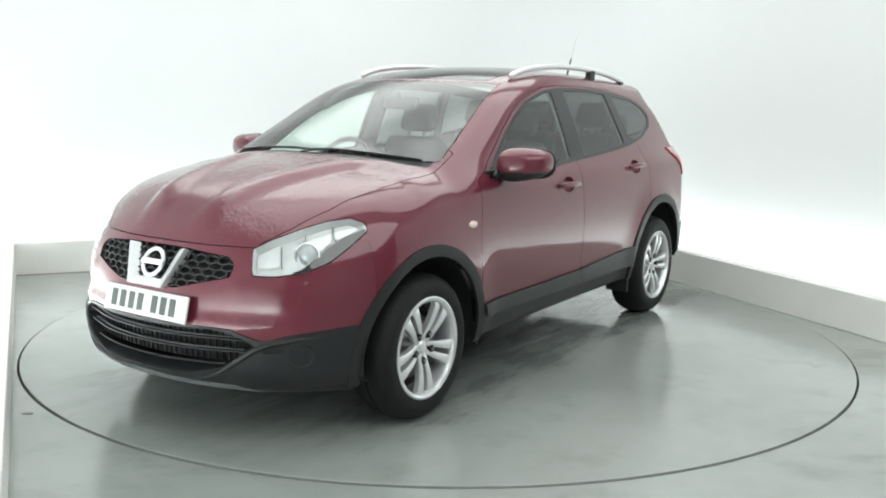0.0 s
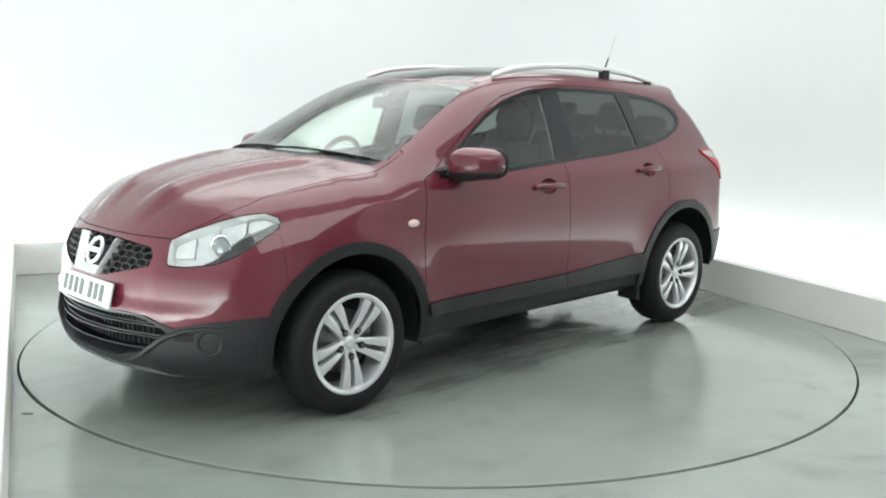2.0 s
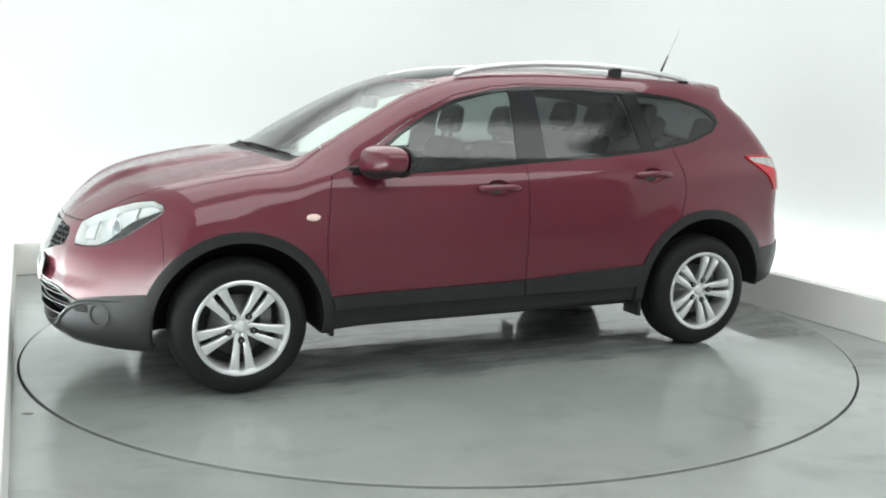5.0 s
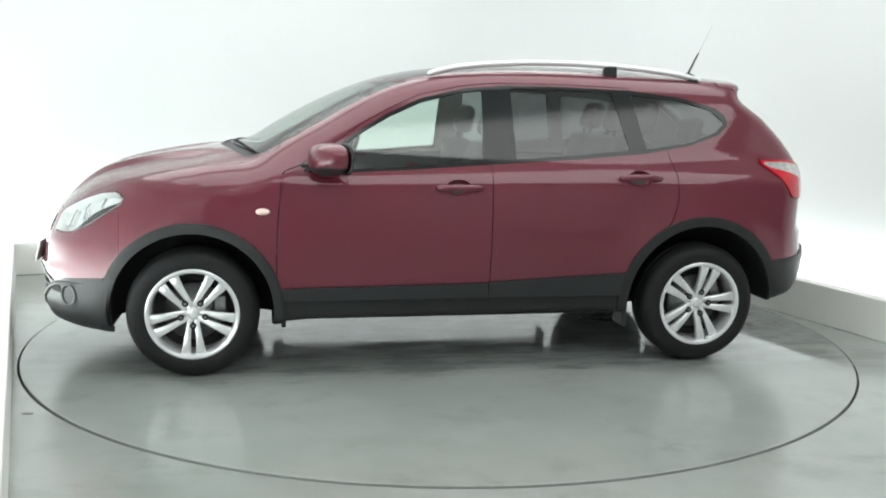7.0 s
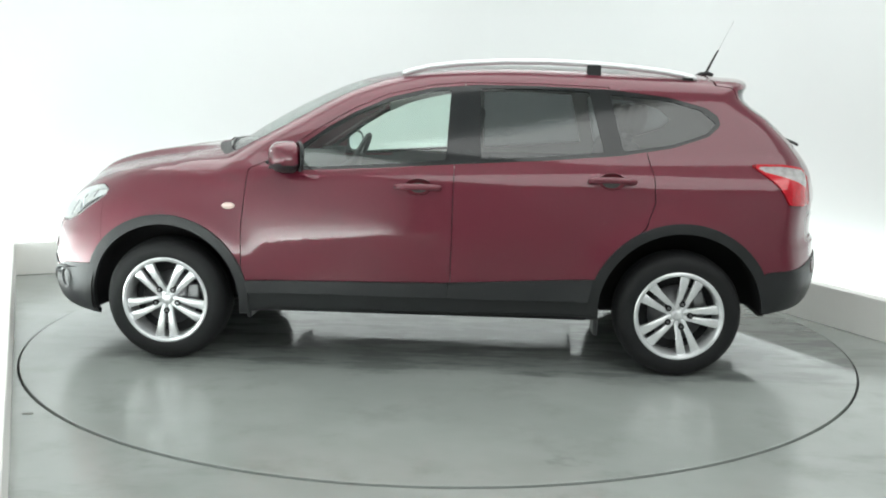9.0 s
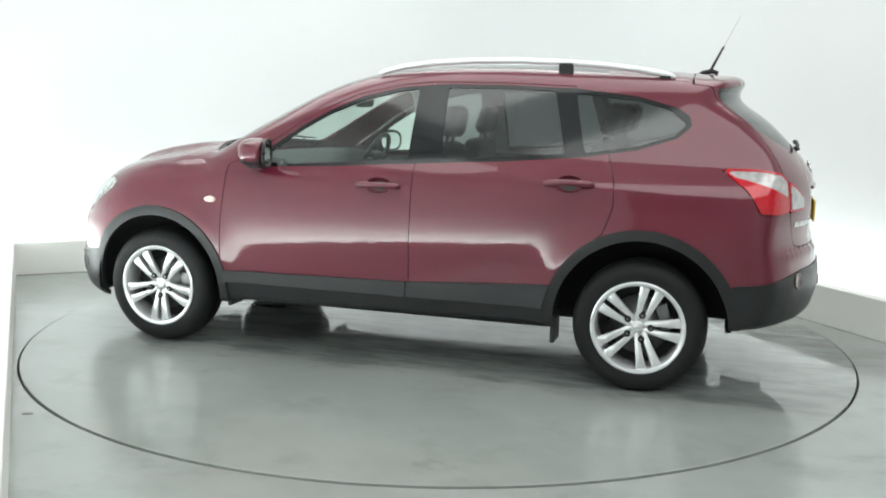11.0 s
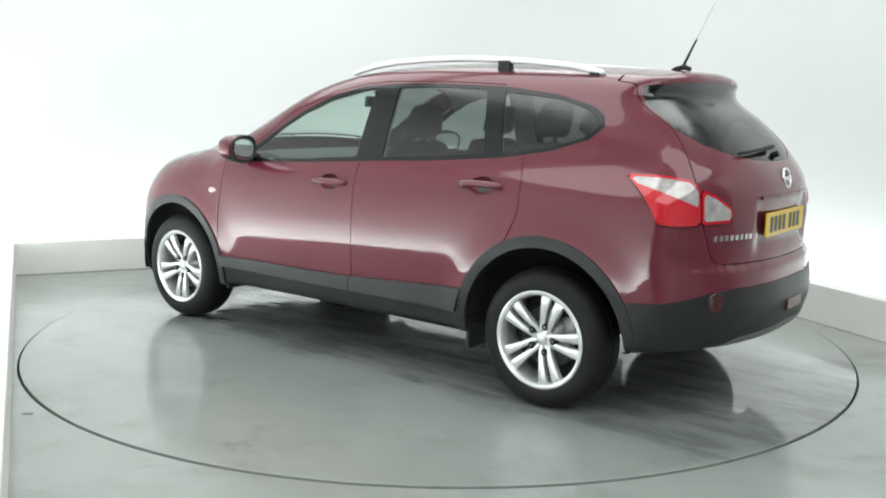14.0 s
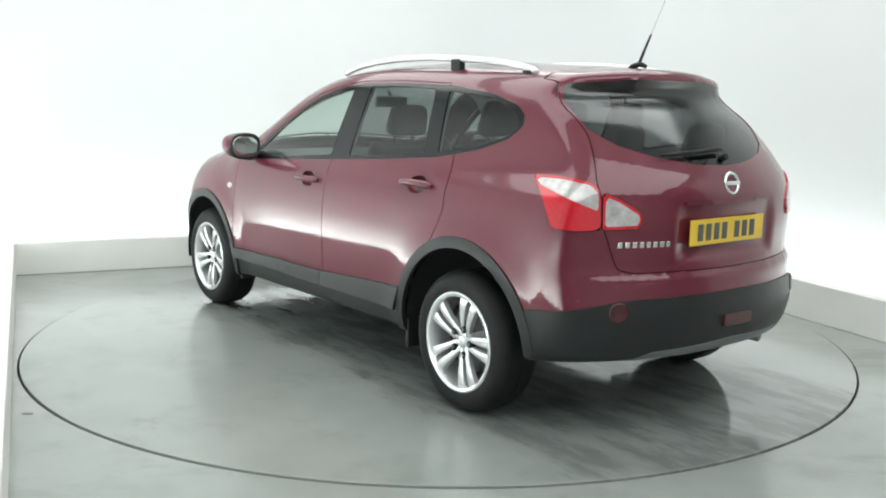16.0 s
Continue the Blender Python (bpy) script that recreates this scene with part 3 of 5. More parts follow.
def car_shells():
    """Cuts the half shell into its panels: a name for each piece of surface."""
    V, F = half_shell()
    out = {}
    rest = (V, F)

    def take(name, fn, grow=0.0, gap=0.0):
        """Moves the piece where fn < 0 from the rest to the panels; gap: an open joint round it."""
        nonlocal rest
        f = fn(*lines(rest[0])) - grow
        inner, outer = clip(*rest, f)
        if gap and len(outer[1]):
            f2 = fn(*lines(outer[0])) - grow - gap
            _, outer = clip(*outer, f2)
        rest = outer
        out[name] = inner
        return inner

    def sub(name, of, fn, gap=0.0):
        """Moves the piece where fn < 0 out of an earlier panel."""
        inner, outer = clip(*out[of], fn(*lines(out[of][0])))
        if gap and len(outer[1]):
            _, outer = clip(*outer, fn(*lines(outer[0])) - gap)
        out[of], out[name] = outer, inner

    side = lambda x, y, z: 0.45 - y
    tail = lambda x, y, z: x + 1.50
    nose = lambda x, y, z: 1.55 - x
    both = np.maximum
    # wheel openings and the open bottom
    take("_arch", lambda x, y, z: both(np.hypot(x - WHEEL_F, z - WHEEL_Z) - 0.410, 0.55 - y))
    take("_arch", lambda x, y, z: both(np.hypot(x - WHEEL_R, z - WHEEL_Z) - 0.432, 0.55 - y))
    take("_under", lambda x, y, z: z - np.interp(x, [-2.2, -1.7, -0.9, 0.9, 1.9, 2.3], [0.375, 0.355, 0.30, 0.28, 0.235, 0.252]) - 0.004)
    # glass
    screen = lambda x, y, z: both(both(x - (1.27 - 0.17 * (y / 0.7) ** 2), (0.50 - 0.20 * (y / 0.6) ** 2.2) - x), both(y - (0.585 + 0.175 * (x - 0.32)), 1.05 - z))
    take("windscreen", screen, 0, 0.004)
    take("cowl", lambda x, y, z: both(both(x - (1.335 - 0.17 * (y / 0.7) ** 2), 1.10 - z), both(y - 0.700, 0.9 - x)))
    take("roof_glass", lambda x, y, z: both(both(x - (0.455 - 0.20 * (y / 0.6) ** 2.2), -1.05 - x), both(y - 0.505, 1.3 - z)), 0, 0.004)
    take("pane_front", lambda x, y, z: both(poly(x, z, PANE_F), side(x, y, z)))
    take("pane_rear", lambda x, y, z: both(poly(x, z, PANE_R), side(x, y, z)))
    take("pane_quarter", lambda x, y, z: both(poly(x, z, PANE_Q), side(x, y, z)))
    take("pane_tail", lambda x, y, z: both(poly(y, z, REAR_PANE), tail(x, y, z)))
    take("window_trim", lambda x, y, z: both(poly(x, z, WINDOWS), side(x, y, z)))
    # lamps
    take("headlamp", lambda x, y, z: both(poly(y - x, z, HEADLAMP), nose(x, y, z)), 0, 0.005)
    take("tail_outer", lambda x, y, z: both(poly(y + x, z, TAIL_OUT), tail(x, y, z)), 0, 0.004)
    take("tail_inner", lambda x, y, z: both(poly(y + x, z, TAIL_IN), tail(x, y, z)), 0, 0.004)
    sub("tail_white", "tail_outer", lambda x, y, z: both(1.100 + 0.27 * (y + x + 0.90) - z, poly(y + x, z, TAIL_OUT) + 0.010))
    # openings at the front
    take("_grille", lambda x, y, z: both(poly(y, z, GRILLE), nose(x, y, z)))
    take("_intake", lambda x, y, z: both(poly(y, z, INTAKE), nose(x, y, z)))
    # unpainted plastic low down
    front_line = lambda x, y, z: both(z - np.interp(y, [0, 0.38, 0.50, 0.61, 0.70, 0.9], [0.515, 0.517, 0.510, 0.466, 0.492, 0.525]), WHEEL_F - x)
    rear_line = lambda x, y, z: both(z - np.interp(y, [0, 0.4, 0.58, 0.68, 0.74, 0.91], [0.645, 0.643, 0.64, 0.632, 0.62, 0.58]), x - WHEEL_R)
    take("front_skirt", lambda x, y, z: both(front_line(x, y, z), 0.462 - np.hypot(x - WHEEL_F, z - WHEEL_Z)))
    take("rear_skirt", lambda x, y, z: both(rear_line(x, y, z), 0.484 - np.hypot(x - WHEEL_R, z - WHEEL_Z)))
    take("arch_front", lambda x, y, z: both(np.hypot(x - WHEEL_F, z - WHEEL_Z) - 0.462, 0.5 - y))
    take("arch_rear", lambda x, y, z: both(np.hypot(x - WHEEL_R, z - WHEEL_Z) - 0.484, 0.5 - y))
    sill = lambda x, y, z: both(z - np.interp(x, [-0.94, -0.06, 1.0], [0.525, 0.478, 0.462]), both(x - 1.1, -1.1 - x))
    take("sill", sill)
    sub("front_lip", "front_skirt", lambda x, y, z: both(z - np.interp(y, [0, 0.5, 0.75], [0.285, 0.275, 0.20]), 1.9 - x))
    sub("rear_lip", "rear_skirt", lambda x, y, z: both(z - np.interp(y, [0, 0.5, 0.75], [0.43, 0.41, 0.30]), x + 1.7))
    sub("rocker", "sill", lambda x, y, z: z - 0.400)
    sub("sill_rear", "sill", lambda x, y, z: x + 0.095, GAP)
    # painted panels
    take("tailgate", lambda x, y, z: both(poly(y, z, TAILGATE), tail(x, y, z)), 0, GAP)
    take("door_front", lambda x, y, z: both(poly(x, z, DOOR_F), side(x, y, z)), 0, GAP)
    take("door_rear", lambda x, y, z: both(poly(x, z, DOOR_R), side(x, y, z)), 0, GAP)
    for name, cx, cz in (("door_front", 0.075, 0.985), ("door_rear", -0.94, 1.035)):
        sub("_cup", name, lambda x, y, z: np.hypot((x - cx) / 0.072, (z - cz) / 0.043) * 0.05 - 0.05)
    take("bonnet", lambda x, y, z: both(both(y - np.interp(x, [1.0, 1.3, 1.6, 1.85, 2.0, 2.1, 2.2], [0.735, 0.75, 0.73, 0.685, 0.61, 0.53, 0.50]), 0.835 - z), 1.0 - x), 0, GAP)
    take("front_bumper", lambda x, y, z: both(1.80 - x, z - 0.86), 0, 0.0012)
    take("roof", lambda x, y, z: both(both(1.30 - z, y - 0.585), x - 0.6), 0, 0.003)
    out["wings"] = rest
    sub("wing", "wings", lambda x, y, z: 0.3 - x)
    out["quarter"] = out.pop("wings")
    return V, F, out


def edged(V, F, depth=0.014):
    """Turns a panel's open rim inwards, so that it has a visible thickness."""
    edges = {}
    for t in F.tolist():
        for a, b in ((t[0], t[1]), (t[1], t[2]), (t[2], t[0])):
            if (b, a) in edges:
                del edges[(b, a)]
            else:
                edges[(a, b)] = 1
    rim = [e for e in edges if abs(V[e[0]][1]) > 1e-6 or abs(V[e[1]][1]) > 1e-6]
    if not rim:
        return V, F.tolist()
    n = gradient(V)
    n /= np.maximum(np.linalg.norm(n, axis=1), 1e-6)[:, None]
    faces, verts, base = F.tolist(), V.tolist(), {}

    def pair(i):
        if i not in base:
            base[i] = len(verts)
            verts.append(V[i].tolist())
            verts.append((V[i] - n[i] * depth).tolist())
        return base[i]

    for a, b in rim:
        p, q = pair(a), pair(b)
        faces.append([p, p + 1, q + 1, q])
    return np.array(verts), faces


def mirrored(V, F):
    return np.array(V) * np.array([1, -1, 1]), [list(f)[::-1] for f in F]


def pushed(V, d):
    n = gradient(V)
    return V + n / np.maximum(np.linalg.norm(n, axis=1), 1e-6)[:, None] * d


def car():
    root = new("car")
    V, F, shell = car_shells()

    def panel(name, key, mat, label="", two=True, push=0.0, depth=0.014, parent=None, lean=0.0):
        """A panel from the shell: one on each side, or one across the middle."""
        P, T = shell[key]
        if push:
            P = pushed(P, push)
        if lean:
            P = P + np.array([0, 1, 0]) * (lean * np.clip(0.50 - P[:, 2:3], 0, 0.1))
        P, T = edged(P, T, depth)
        Q, U = mirrored(P, T)
        if two:
            return [mesh_object(name, P, T, mat, parent or root, label), mesh_object(name, Q, U, mat, parent or root, label)]
        W, T = np.concatenate([P, Q]), list(T) + [[i + len(P) for i in f] for f in U]
        bm = bmesh.new()
        vs = [bm.verts.new(p) for p in W]
        for f in T:
            bm.faces.new([vs[i] for i in f])
        bmesh.ops.remove_doubles(bm, verts=[v for v in bm.verts if abs(v.co.y) < 1e-4], dist=1e-4)
        me = bpy.data.meshes.new(name)
        bm.to_mesh(me)
        bm.free()
        me.materials.append(mat)
        me.polygons.foreach_set("use_smooth", [True] * len(me.polygons))
        ob = new(name, me)
        ob.parent = parent or root
        return [tagged(ob, label)]

    bonnet = panel("bonnet", "bonnet", WET_PAINT, "creased maroon bonnet", two=False)[0]
    bumper = panel("front_bumper", "front_bumper", PAINT, "maroon front bumper skin", two=False)[0]
    panel("roof", "roof", WET_PAINT, two=False)
    tailgate = panel("tailgate", "tailgate", PAINT, two=False)[0]
    panel("front_wing", "wing", PAINT)
    panel("rear_quarter_panel", "quarter", PAINT)
    doors_f = panel("front_door", "door_front", PAINT)
    doors_r = panel("rear_door", "door_rear", PAINT)
    panel("windscreen", "windscreen", WET_GLASS, "clear greenish windscreen", two=False, depth=0.003)
    panel("cowl", "cowl", PLASTIC, "black plastic scuttle below the windscreen", two=False, push=-0.006)
    panel("roof_glass", "roof_glass", GLOSS_BLACK, "dark panoramic roof glass", two=False)
    for key, mat, owner, label in (("pane_front", CLEAR, doors_f, "clear side window"), ("pane_rear", PRIVACY, doors_r, "dark tinted side window")):
        P, T = edged(pushed(shell[key][0], -0.004), shell[key][1], 0.003)
        Q, U = mirrored(P, T)
        mesh_object("window", P, T, mat, owner[0], label)
        mesh_object("window", Q, U, mat, owner[1], label)
    panel("quarter_window", "pane_quarter", PRIVACY, "dark tinted rear quarter window", push=-0.004, depth=0.003)
    panel("rear_window", "pane_tail", PRIVACY, "dark tinted tailgate window", two=False, push=-0.004, depth=0.003, parent=tailgate)
    panel("window_trim", "window_trim", GLOSS_BLACK, "black window surround and pillars", push=-0.001, depth=0.012)
    panel("front_skirt", "front_skirt", PLASTIC, "unpainted black lower bumper", two=False, push=0.006)
    panel("rear_bumper", "rear_skirt", PLASTIC, "unpainted black rear bumper", two=False, push=0.006)
    panel("front_lip", "front_lip", LIP, "satin grey lower lip", two=False, push=0.009)
    panel("rear_lip", "rear_lip", LIP, "satin grey lower lip", two=False, push=0.009)
    panel("wheel_arch_trim", "arch_front", PLASTIC, "black wheel arch cladding", push=0.009, depth=0.022)
    panel("wheel_arch_trim", "arch_rear", PLASTIC, "black wheel arch cladding", push=0.009, depth=0.022)
    panel("sill_trim", "sill", PLASTIC, "black sill cladding on the door", push=0.012, lean=0.17)
    panel("sill_trim", "sill_rear", PLASTIC, "black sill cladding on the door", push=0.012, lean=0.17)

    panel("rocker", "rocker", PLASTIC, "black lower sill", push=-0.004)
    # lining inside the cabin, with the window openings left clear
    L = (V, F)
    _, L = clip(*L, np.maximum(poly(L[0][:, 0], L[0][:, 2], PANE_F), 0.45 - L[0][:, 1]) - 0.006)
    for outline in (PANE_R, PANE_Q):
        _, L = clip(*L, np.maximum(poly(L[0][:, 0], L[0][:, 2], outline), 0.45 - L[0][:, 1]) - 0.006)
    _, L = clip(*L, np.maximum(poly(wide(L[0][:, 1]), L[0][:, 2], REAR_PANE), L[0][:, 0] + 1.5) - 0.006)
    _, L = clip(*L, np.maximum(0.40 - L[0][:, 0], 1.06 - L[0][:, 2]))
    L, _ = clip(*L, np.maximum(np.maximum(L[0][:, 0] - 1.15, -2.02 - L[0][:, 0]), 0.55 - L[0][:, 2]))
    for wx in (WHEEL_F, WHEEL_R):
        _, L = clip(*L, np.hypot(L[0][:, 0] - wx, L[0][:, 2] - WHEEL_Z) - 0.52)
    upper, lower = clip(*L, 1.10 - L[0][:, 2])
    for name, (P, T), mat in (("headlining", upper, HEADLINING), ("cabin_lining", lower, LINING)):
        P = pushed(P, -0.030)
        Q, U = mirrored(P, T)
        mesh_object(name, np.concatenate([P, Q]), T.tolist() + [[i + len(P) for i in f] for f in U], mat, root)

    wheels(root)
    return tagged(root, "maroon seven-seat crossover car with black cladding on the turntable", "car"), shell, dict(bonnet=bonnet, bumper=bumper, tailgate=tailgate, doors_f=doors_f, doors_r=doors_r)


def wheels(root):
    """Alloy wheels with five twin spokes; each is built with its outer face at y = 0 and its hub on the y axis."""
    bm = bmesh.new()
    lathe(bm, [(0.045, -0.05), (0.075, -0.055), (0.08, -0.085), (0.150, -0.088), (0.150, -0.108), (0.06, -0.11)], 40)
    wheel = part("wheel", bm, STEEL, root, "five twin-spoke silver alloy wheel", smooth=True)
    bm = bmesh.new()
    R = HUB_Z
    lathe(bm, [(0.222, -0.012), (0.228, -0.004), (0.245, 0.004), (0.275, 0.008), (0.298, 0.003), (0.314, -0.009), (0.325, -0.024), (R - 0.004, -0.044), (R, -0.068), (R, -0.095), (R - 0.006, -0.097), (R - 0.006, -0.103), (R, -0.105), (R, -0.150), (R - 0.004, -0.178), (0.318, -0.205), (0.29, -0.222), (0.225, -0.215)], 72)
    # shoulder blocks of the tread
    for i in range(60):
        a = 2 * math.pi * i / 60
        box(bm, (-0.010, -0.066, -0.003), (0.010, -0.026, 0.004), 0, pose(0, 0, 0, 0, math.degrees(a)) @ Matrix.Translation((0, 0, R - 0.010)) @ pose(0, 0, 0, 28))
    soft_edges(part("tyre", bm, RUBBER, wheel, "black road tyre", smooth=True), 40)
    bm = bmesh.new()
    lathe(bm, [(0.226, -0.010), (0.236, -0.004), (0.236, 0.004), (0.228, 0.007), (0.216, 0.002), (0.209, -0.012), (0.206, -0.05), (0.200, -0.15), (0.215, -0.20)], 72)
    soft_edges(part("rim", bm, ALLOY, wheel, "silver alloy rim"), 40)
    for k in range(5):
        for sgn in (-1, 1):
            bm = bmesh.new()
            # a spoke: from the hub outwards along z, dished, widening to the rim
            rows = []
            for s in range(9):
                u = s / 8
                r = 0.030 + u * 0.186
                off = sgn * (0.0165 + 0.0235 * u)
                wdt = 0.0120 + 0.0105 * u * u + 0.004 * u
                y = -0.006 - 0.026 * (1 - u) ** 1.5 + 0.006 * math.sin(math.pi * u) - 0.006 * max(0, u - 0.85) / 0.15
                rows.append([bm.verts.new(c) for c in ((off - wdt, y - 0.030, r), (off - wdt, y - 0.004, r), (off - wdt * 0.62, y, r), (off + wdt * 0.62, y, r), (off + wdt, y - 0.004, r), (off + wdt, y - 0.030, r))])
            for p, q in zip(rows, rows[1:]):
                for j in range(6):
                    bm.faces.new((p[j], p[(j + 1) % 6], q[(j + 1) % 6], q[j]))
            bm.faces.new(rows[0])
            bm.faces.new(rows[-1][::-1])
            bmesh.ops.transform(bm, matrix=pose(0, 0, 0, 0, 72 * k + 36), verts=bm.verts)
            soft_edges(part("spoke", bm, ALLOY, wheel), 40)
    bm = bmesh.new()
    lathe(bm, [(0.0005, -0.022), (0.018, -0.023), (0.026, -0.026), (0.030, -0.033), (0.060, -0.038), (0.066, -0.060), (0.05, -0.07)], 40)
    soft_edges(part("hub_cap", bm, ALLOY, wheel, "silver hub centre"), 40)
    # a raised black disc round each nut stands for its hole's shade
    for k in range(5):
        bm = bmesh.new()
        a = math.radians(72 * k + 36)
        at = Matrix.Translation((0.064 * math.sin(a), 0, 0.064 * math.cos(a)))
        lathe(bm, [(0.0005, -0.0170), (0.014, -0.0165), (0.0165, -0.0190), (0.0165, -0.050)], 16, at)
        part("nut_shade_disc", bm, DARK, wheel, "dark disc standing for the shade round a wheel nut")
        bm = bmesh.new()
        lathe(bm, [(0.0005, -0.0125), (0.0065, -0.0130), (0.0085, -0.0170), (0.0085, -0.040)], 6, at)
        part("wheel_nut", bm, STEEL, wheel)
    bm = bmesh.new()
    box(bm, (-0.165, -0.12, -0.06), (-0.10, -0.075, 0.08), 0.01)
    part("brake_caliper", bm, STEEL, wheel)
    bm = bmesh.new()
    lathe(bm, [(0.0005, -0.115), (0.20, -0.115), (0.203, -0.19)], 40)
    part("brake_shield", bm, DARK, wheel)
    wheel.matrix_basis = pose(WHEEL_F, 0.873, HUB_Z, 0, 0)
    copy_thing(wheel, pose(WHEEL_R, 0.873, HUB_Z, 0, 18))
    copy_thing(wheel, pose(WHEEL_F, -0.873, HUB_Z, 0, 10, 180))
    copy_thing(wheel, pose(WHEEL_R, -0.873, HUB_Z, 0, 40, 180))


CAR, SHELL, PANELS = car()


# ---- the car's fittings ----
def touch(start, way, reach=2.0):
    """The first point of the body's surface from start along way."""
    start, way = np.array(start, float), np.array(way, float)
    s = np.linspace(0, reach, 1600)
    v = body(start + s[:, None] * way)
    i = int(np.argmax(v < 0))
    return Vector(start + s[i] * way)


def on_nose(y, z):
    return touch((2.7, y, z), (-1, 0, 0))


def on_tail(y, z):
    return touch((-2.6, y, z), (1, 0, 0))


def on_side(x, z):
    return touch((x, 1.3, z), (0, -1, 0))


def on_top(x, y):
    return touch((x, y, 2.0), (0, 0, -1))


def normal_at(p):
    g = gradient(np.array([p]))[0]
    return Vector(g).normalized()


def flipped(ob, parent=None):
    """The same part on the car's other side."""
    me = ob.data.copy()
    me.transform(Matrix.Diagonal((1, -1, 1, 1)))
    me.flip_normals()
    twin = new(ob.name.split(".")[0], me)
    twin.parent = parent or ob.parent
    return tagged(twin, ob.get("label", ""))


def bars(bm, points, w, h):
    """Joins points with a square bar."""
    for a, b in zip(points, points[1:]):
        a, b = Vector(a), Vector(b)
        d = b - a
        m = Matrix.Translation((a + b) / 2) @ d.to_track_quat("X", "Z").to_matrix().to_4x4()
        box(bm, (-d.length / 2 - w * 0.3, -w / 2, -h / 2), (d.length / 2 + w * 0.3, w / 2, h / 2), 0, m)


def front_fittings():
    bumper = PANELS["bumper"]
    # grille: dark back, a net of six-sided cells, the bright V and the ring badge
    P, T = SHELL["_grille"]
    P = P + np.array([-0.055, 0, 0])
    Q, U = mirrored(P, T.tolist())
    grille = mesh_object("grille", np.concatenate([P, Q]), T.tolist() + [[i + len(P) for i in f] for f in U], DARK, CAR, "black mesh grille with a bright V and a ring")
    bm = bmesh.new()
    cw, ch = 0.056, 0.034
    for j in range(-1, 8):
        for i in range(-9, 10):
            y, z = (i + 0.5 * (j % 2)) * cw, 0.650 + j * ch * 0.75
            ring = [(y + dy * cw, z + dz * ch) for dy, dz in ((-0.5, -0.25), (-0.5, 0.25), (0, 0.5), (0.5, 0.25))]
            for (a, b), (c, d) in zip(ring, ring[1:]):
                f = poly(wide(np.array([a, c])), np.array([b, d]), GRILLE)
                if f.max() < 0.004:
                    p, q = on_nose(a, b), on_nose(c, d)
                    bars(bm, (p - Vector((0.016, 0, 0)), q - Vector((0.016, 0, 0))), 0.014, 0.007)
    part("grille_mesh", bm, GRILLE_BLACK, grille, "black six-sided mesh")
    bm = bmesh.new()
    x0 = on_nose(0, 0.73).x
    lean = math.degrees(math.atan2(on_nose(0, 0.66).x - on_nose(0, 0.80).x, 0.14))
    face = Matrix.Translation((x0, 0, 0.73)) @ pose(0, 0, 0, 0, -lean) @ pose(0, 0, 0, 90, 0, 90)
    vs = slab(bm, [(-0.178, 0.090), (-0.128, 0.090), (-0.070, -0.050), (0.070, -0.050), (0.128, 0.090), (0.178, 0.090), (0.108, -0.092), (-0.108, -0.092)], 0.050)
    for v in vs:
        if v.co.z > 0.01 and (abs(v.co.x) == 0.0 or abs(abs(v.co.x) - 0.128) < 1e-4 or abs(v.co.y + 0.050) < 1e-4):
            v.co.z -= 0.022
    bmesh.ops.transform(bm, matrix=face @ Matrix.Translation((0.006, 0, -0.040)), verts=vs)
    bmesh.ops.bevel(bm, geom=list(bm.edges), offset=0.003, segments=2, affect="EDGES")
    part("chrome_v", bm, BRIGHT, grille, "bright chrome V")
    bm = bmesh.new()
    ring = [(0.058 * math.cos(a), 0.058 * math.sin(a)) for a in [2 * math.pi * i / 36 for i in range(37)]]
    tube(bm, [face @ Vector((u + 0.008, v + 0.014, -0.004)) for u, v in ring], 0.010, 8)
    box(bm, (-0.060, 0.002, -0.010), (0.076, 0.027, 0.008), 0.004, face)
    part("badge", bm, BRIGHT, grille, "round chrome badge with a crossbar", smooth=True)
    # lower intake: dark back with three bright-edged blades
    P, T = SHELL["_intake"]
    P = P + np.array([-0.09, 0, 0])
    Q, U = mirrored(P, T.tolist())
    intake = mesh_object("lower_intake", np.concatenate([P, Q]), T.tolist() + [[i + len(P) for i in f] for f in U], DARK, CAR, "black lower air intake with slats")
    for key, depth, owner in (("_intake", 0.10, intake), ("_grille", 0.065, grille)):
        A, B = edged(*SHELL[key], depth)
        A, B = A, [f for f in B if len(f) == 4]
        C, D = mirrored(A, B)
        mesh_object("duct", np.concatenate([A, C]), B + [[i + len(A) for i in f] for f in D], GRILLE_BLACK, owner, "black rim of the opening")
    for z, half in ((0.465, 0.49), (0.415, 0.48), (0.362, 0.39)):
        bm = bmesh.new()
        pts = [on_nose(half * u, z) - Vector((0.020 + 0.02 * abs(u), 0, 0)) for u in [i / 12 - 1 for i in range(25)]]
        bars(bm, pts, 0.045, 0.007)
        part("slat", bm, GRILLE_BLACK, intake)
    for z, half in ((0.472, 0.49), (0.422, 0.48)):
        bm = bmesh.new()
        tube(bm, [on_nose(half * u, z) - Vector((0.014 + 0.02 * abs(u), 0, 0)) for u in [i / 12 - 1 for i in range(25)]], 0.0024, 8)
        part("bright_strip", bm, LIP, intake, "thin bright strip")
    bm = bmesh.new()
    for i in range(-15, 16):
        y = i * 0.029
        lo, hi = on_nose(y, 0.335 + 0.04 * (y / 0.45) ** 2), on_nose(y, 0.485)
        bars(bm, (lo - Vector((0.050, 0, 0)), hi - Vector((0.050, 0, 0))), 0.006, 0.010)
    part("intake_mesh", bm, DARK, intake, "black upright mesh bars behind the slats")
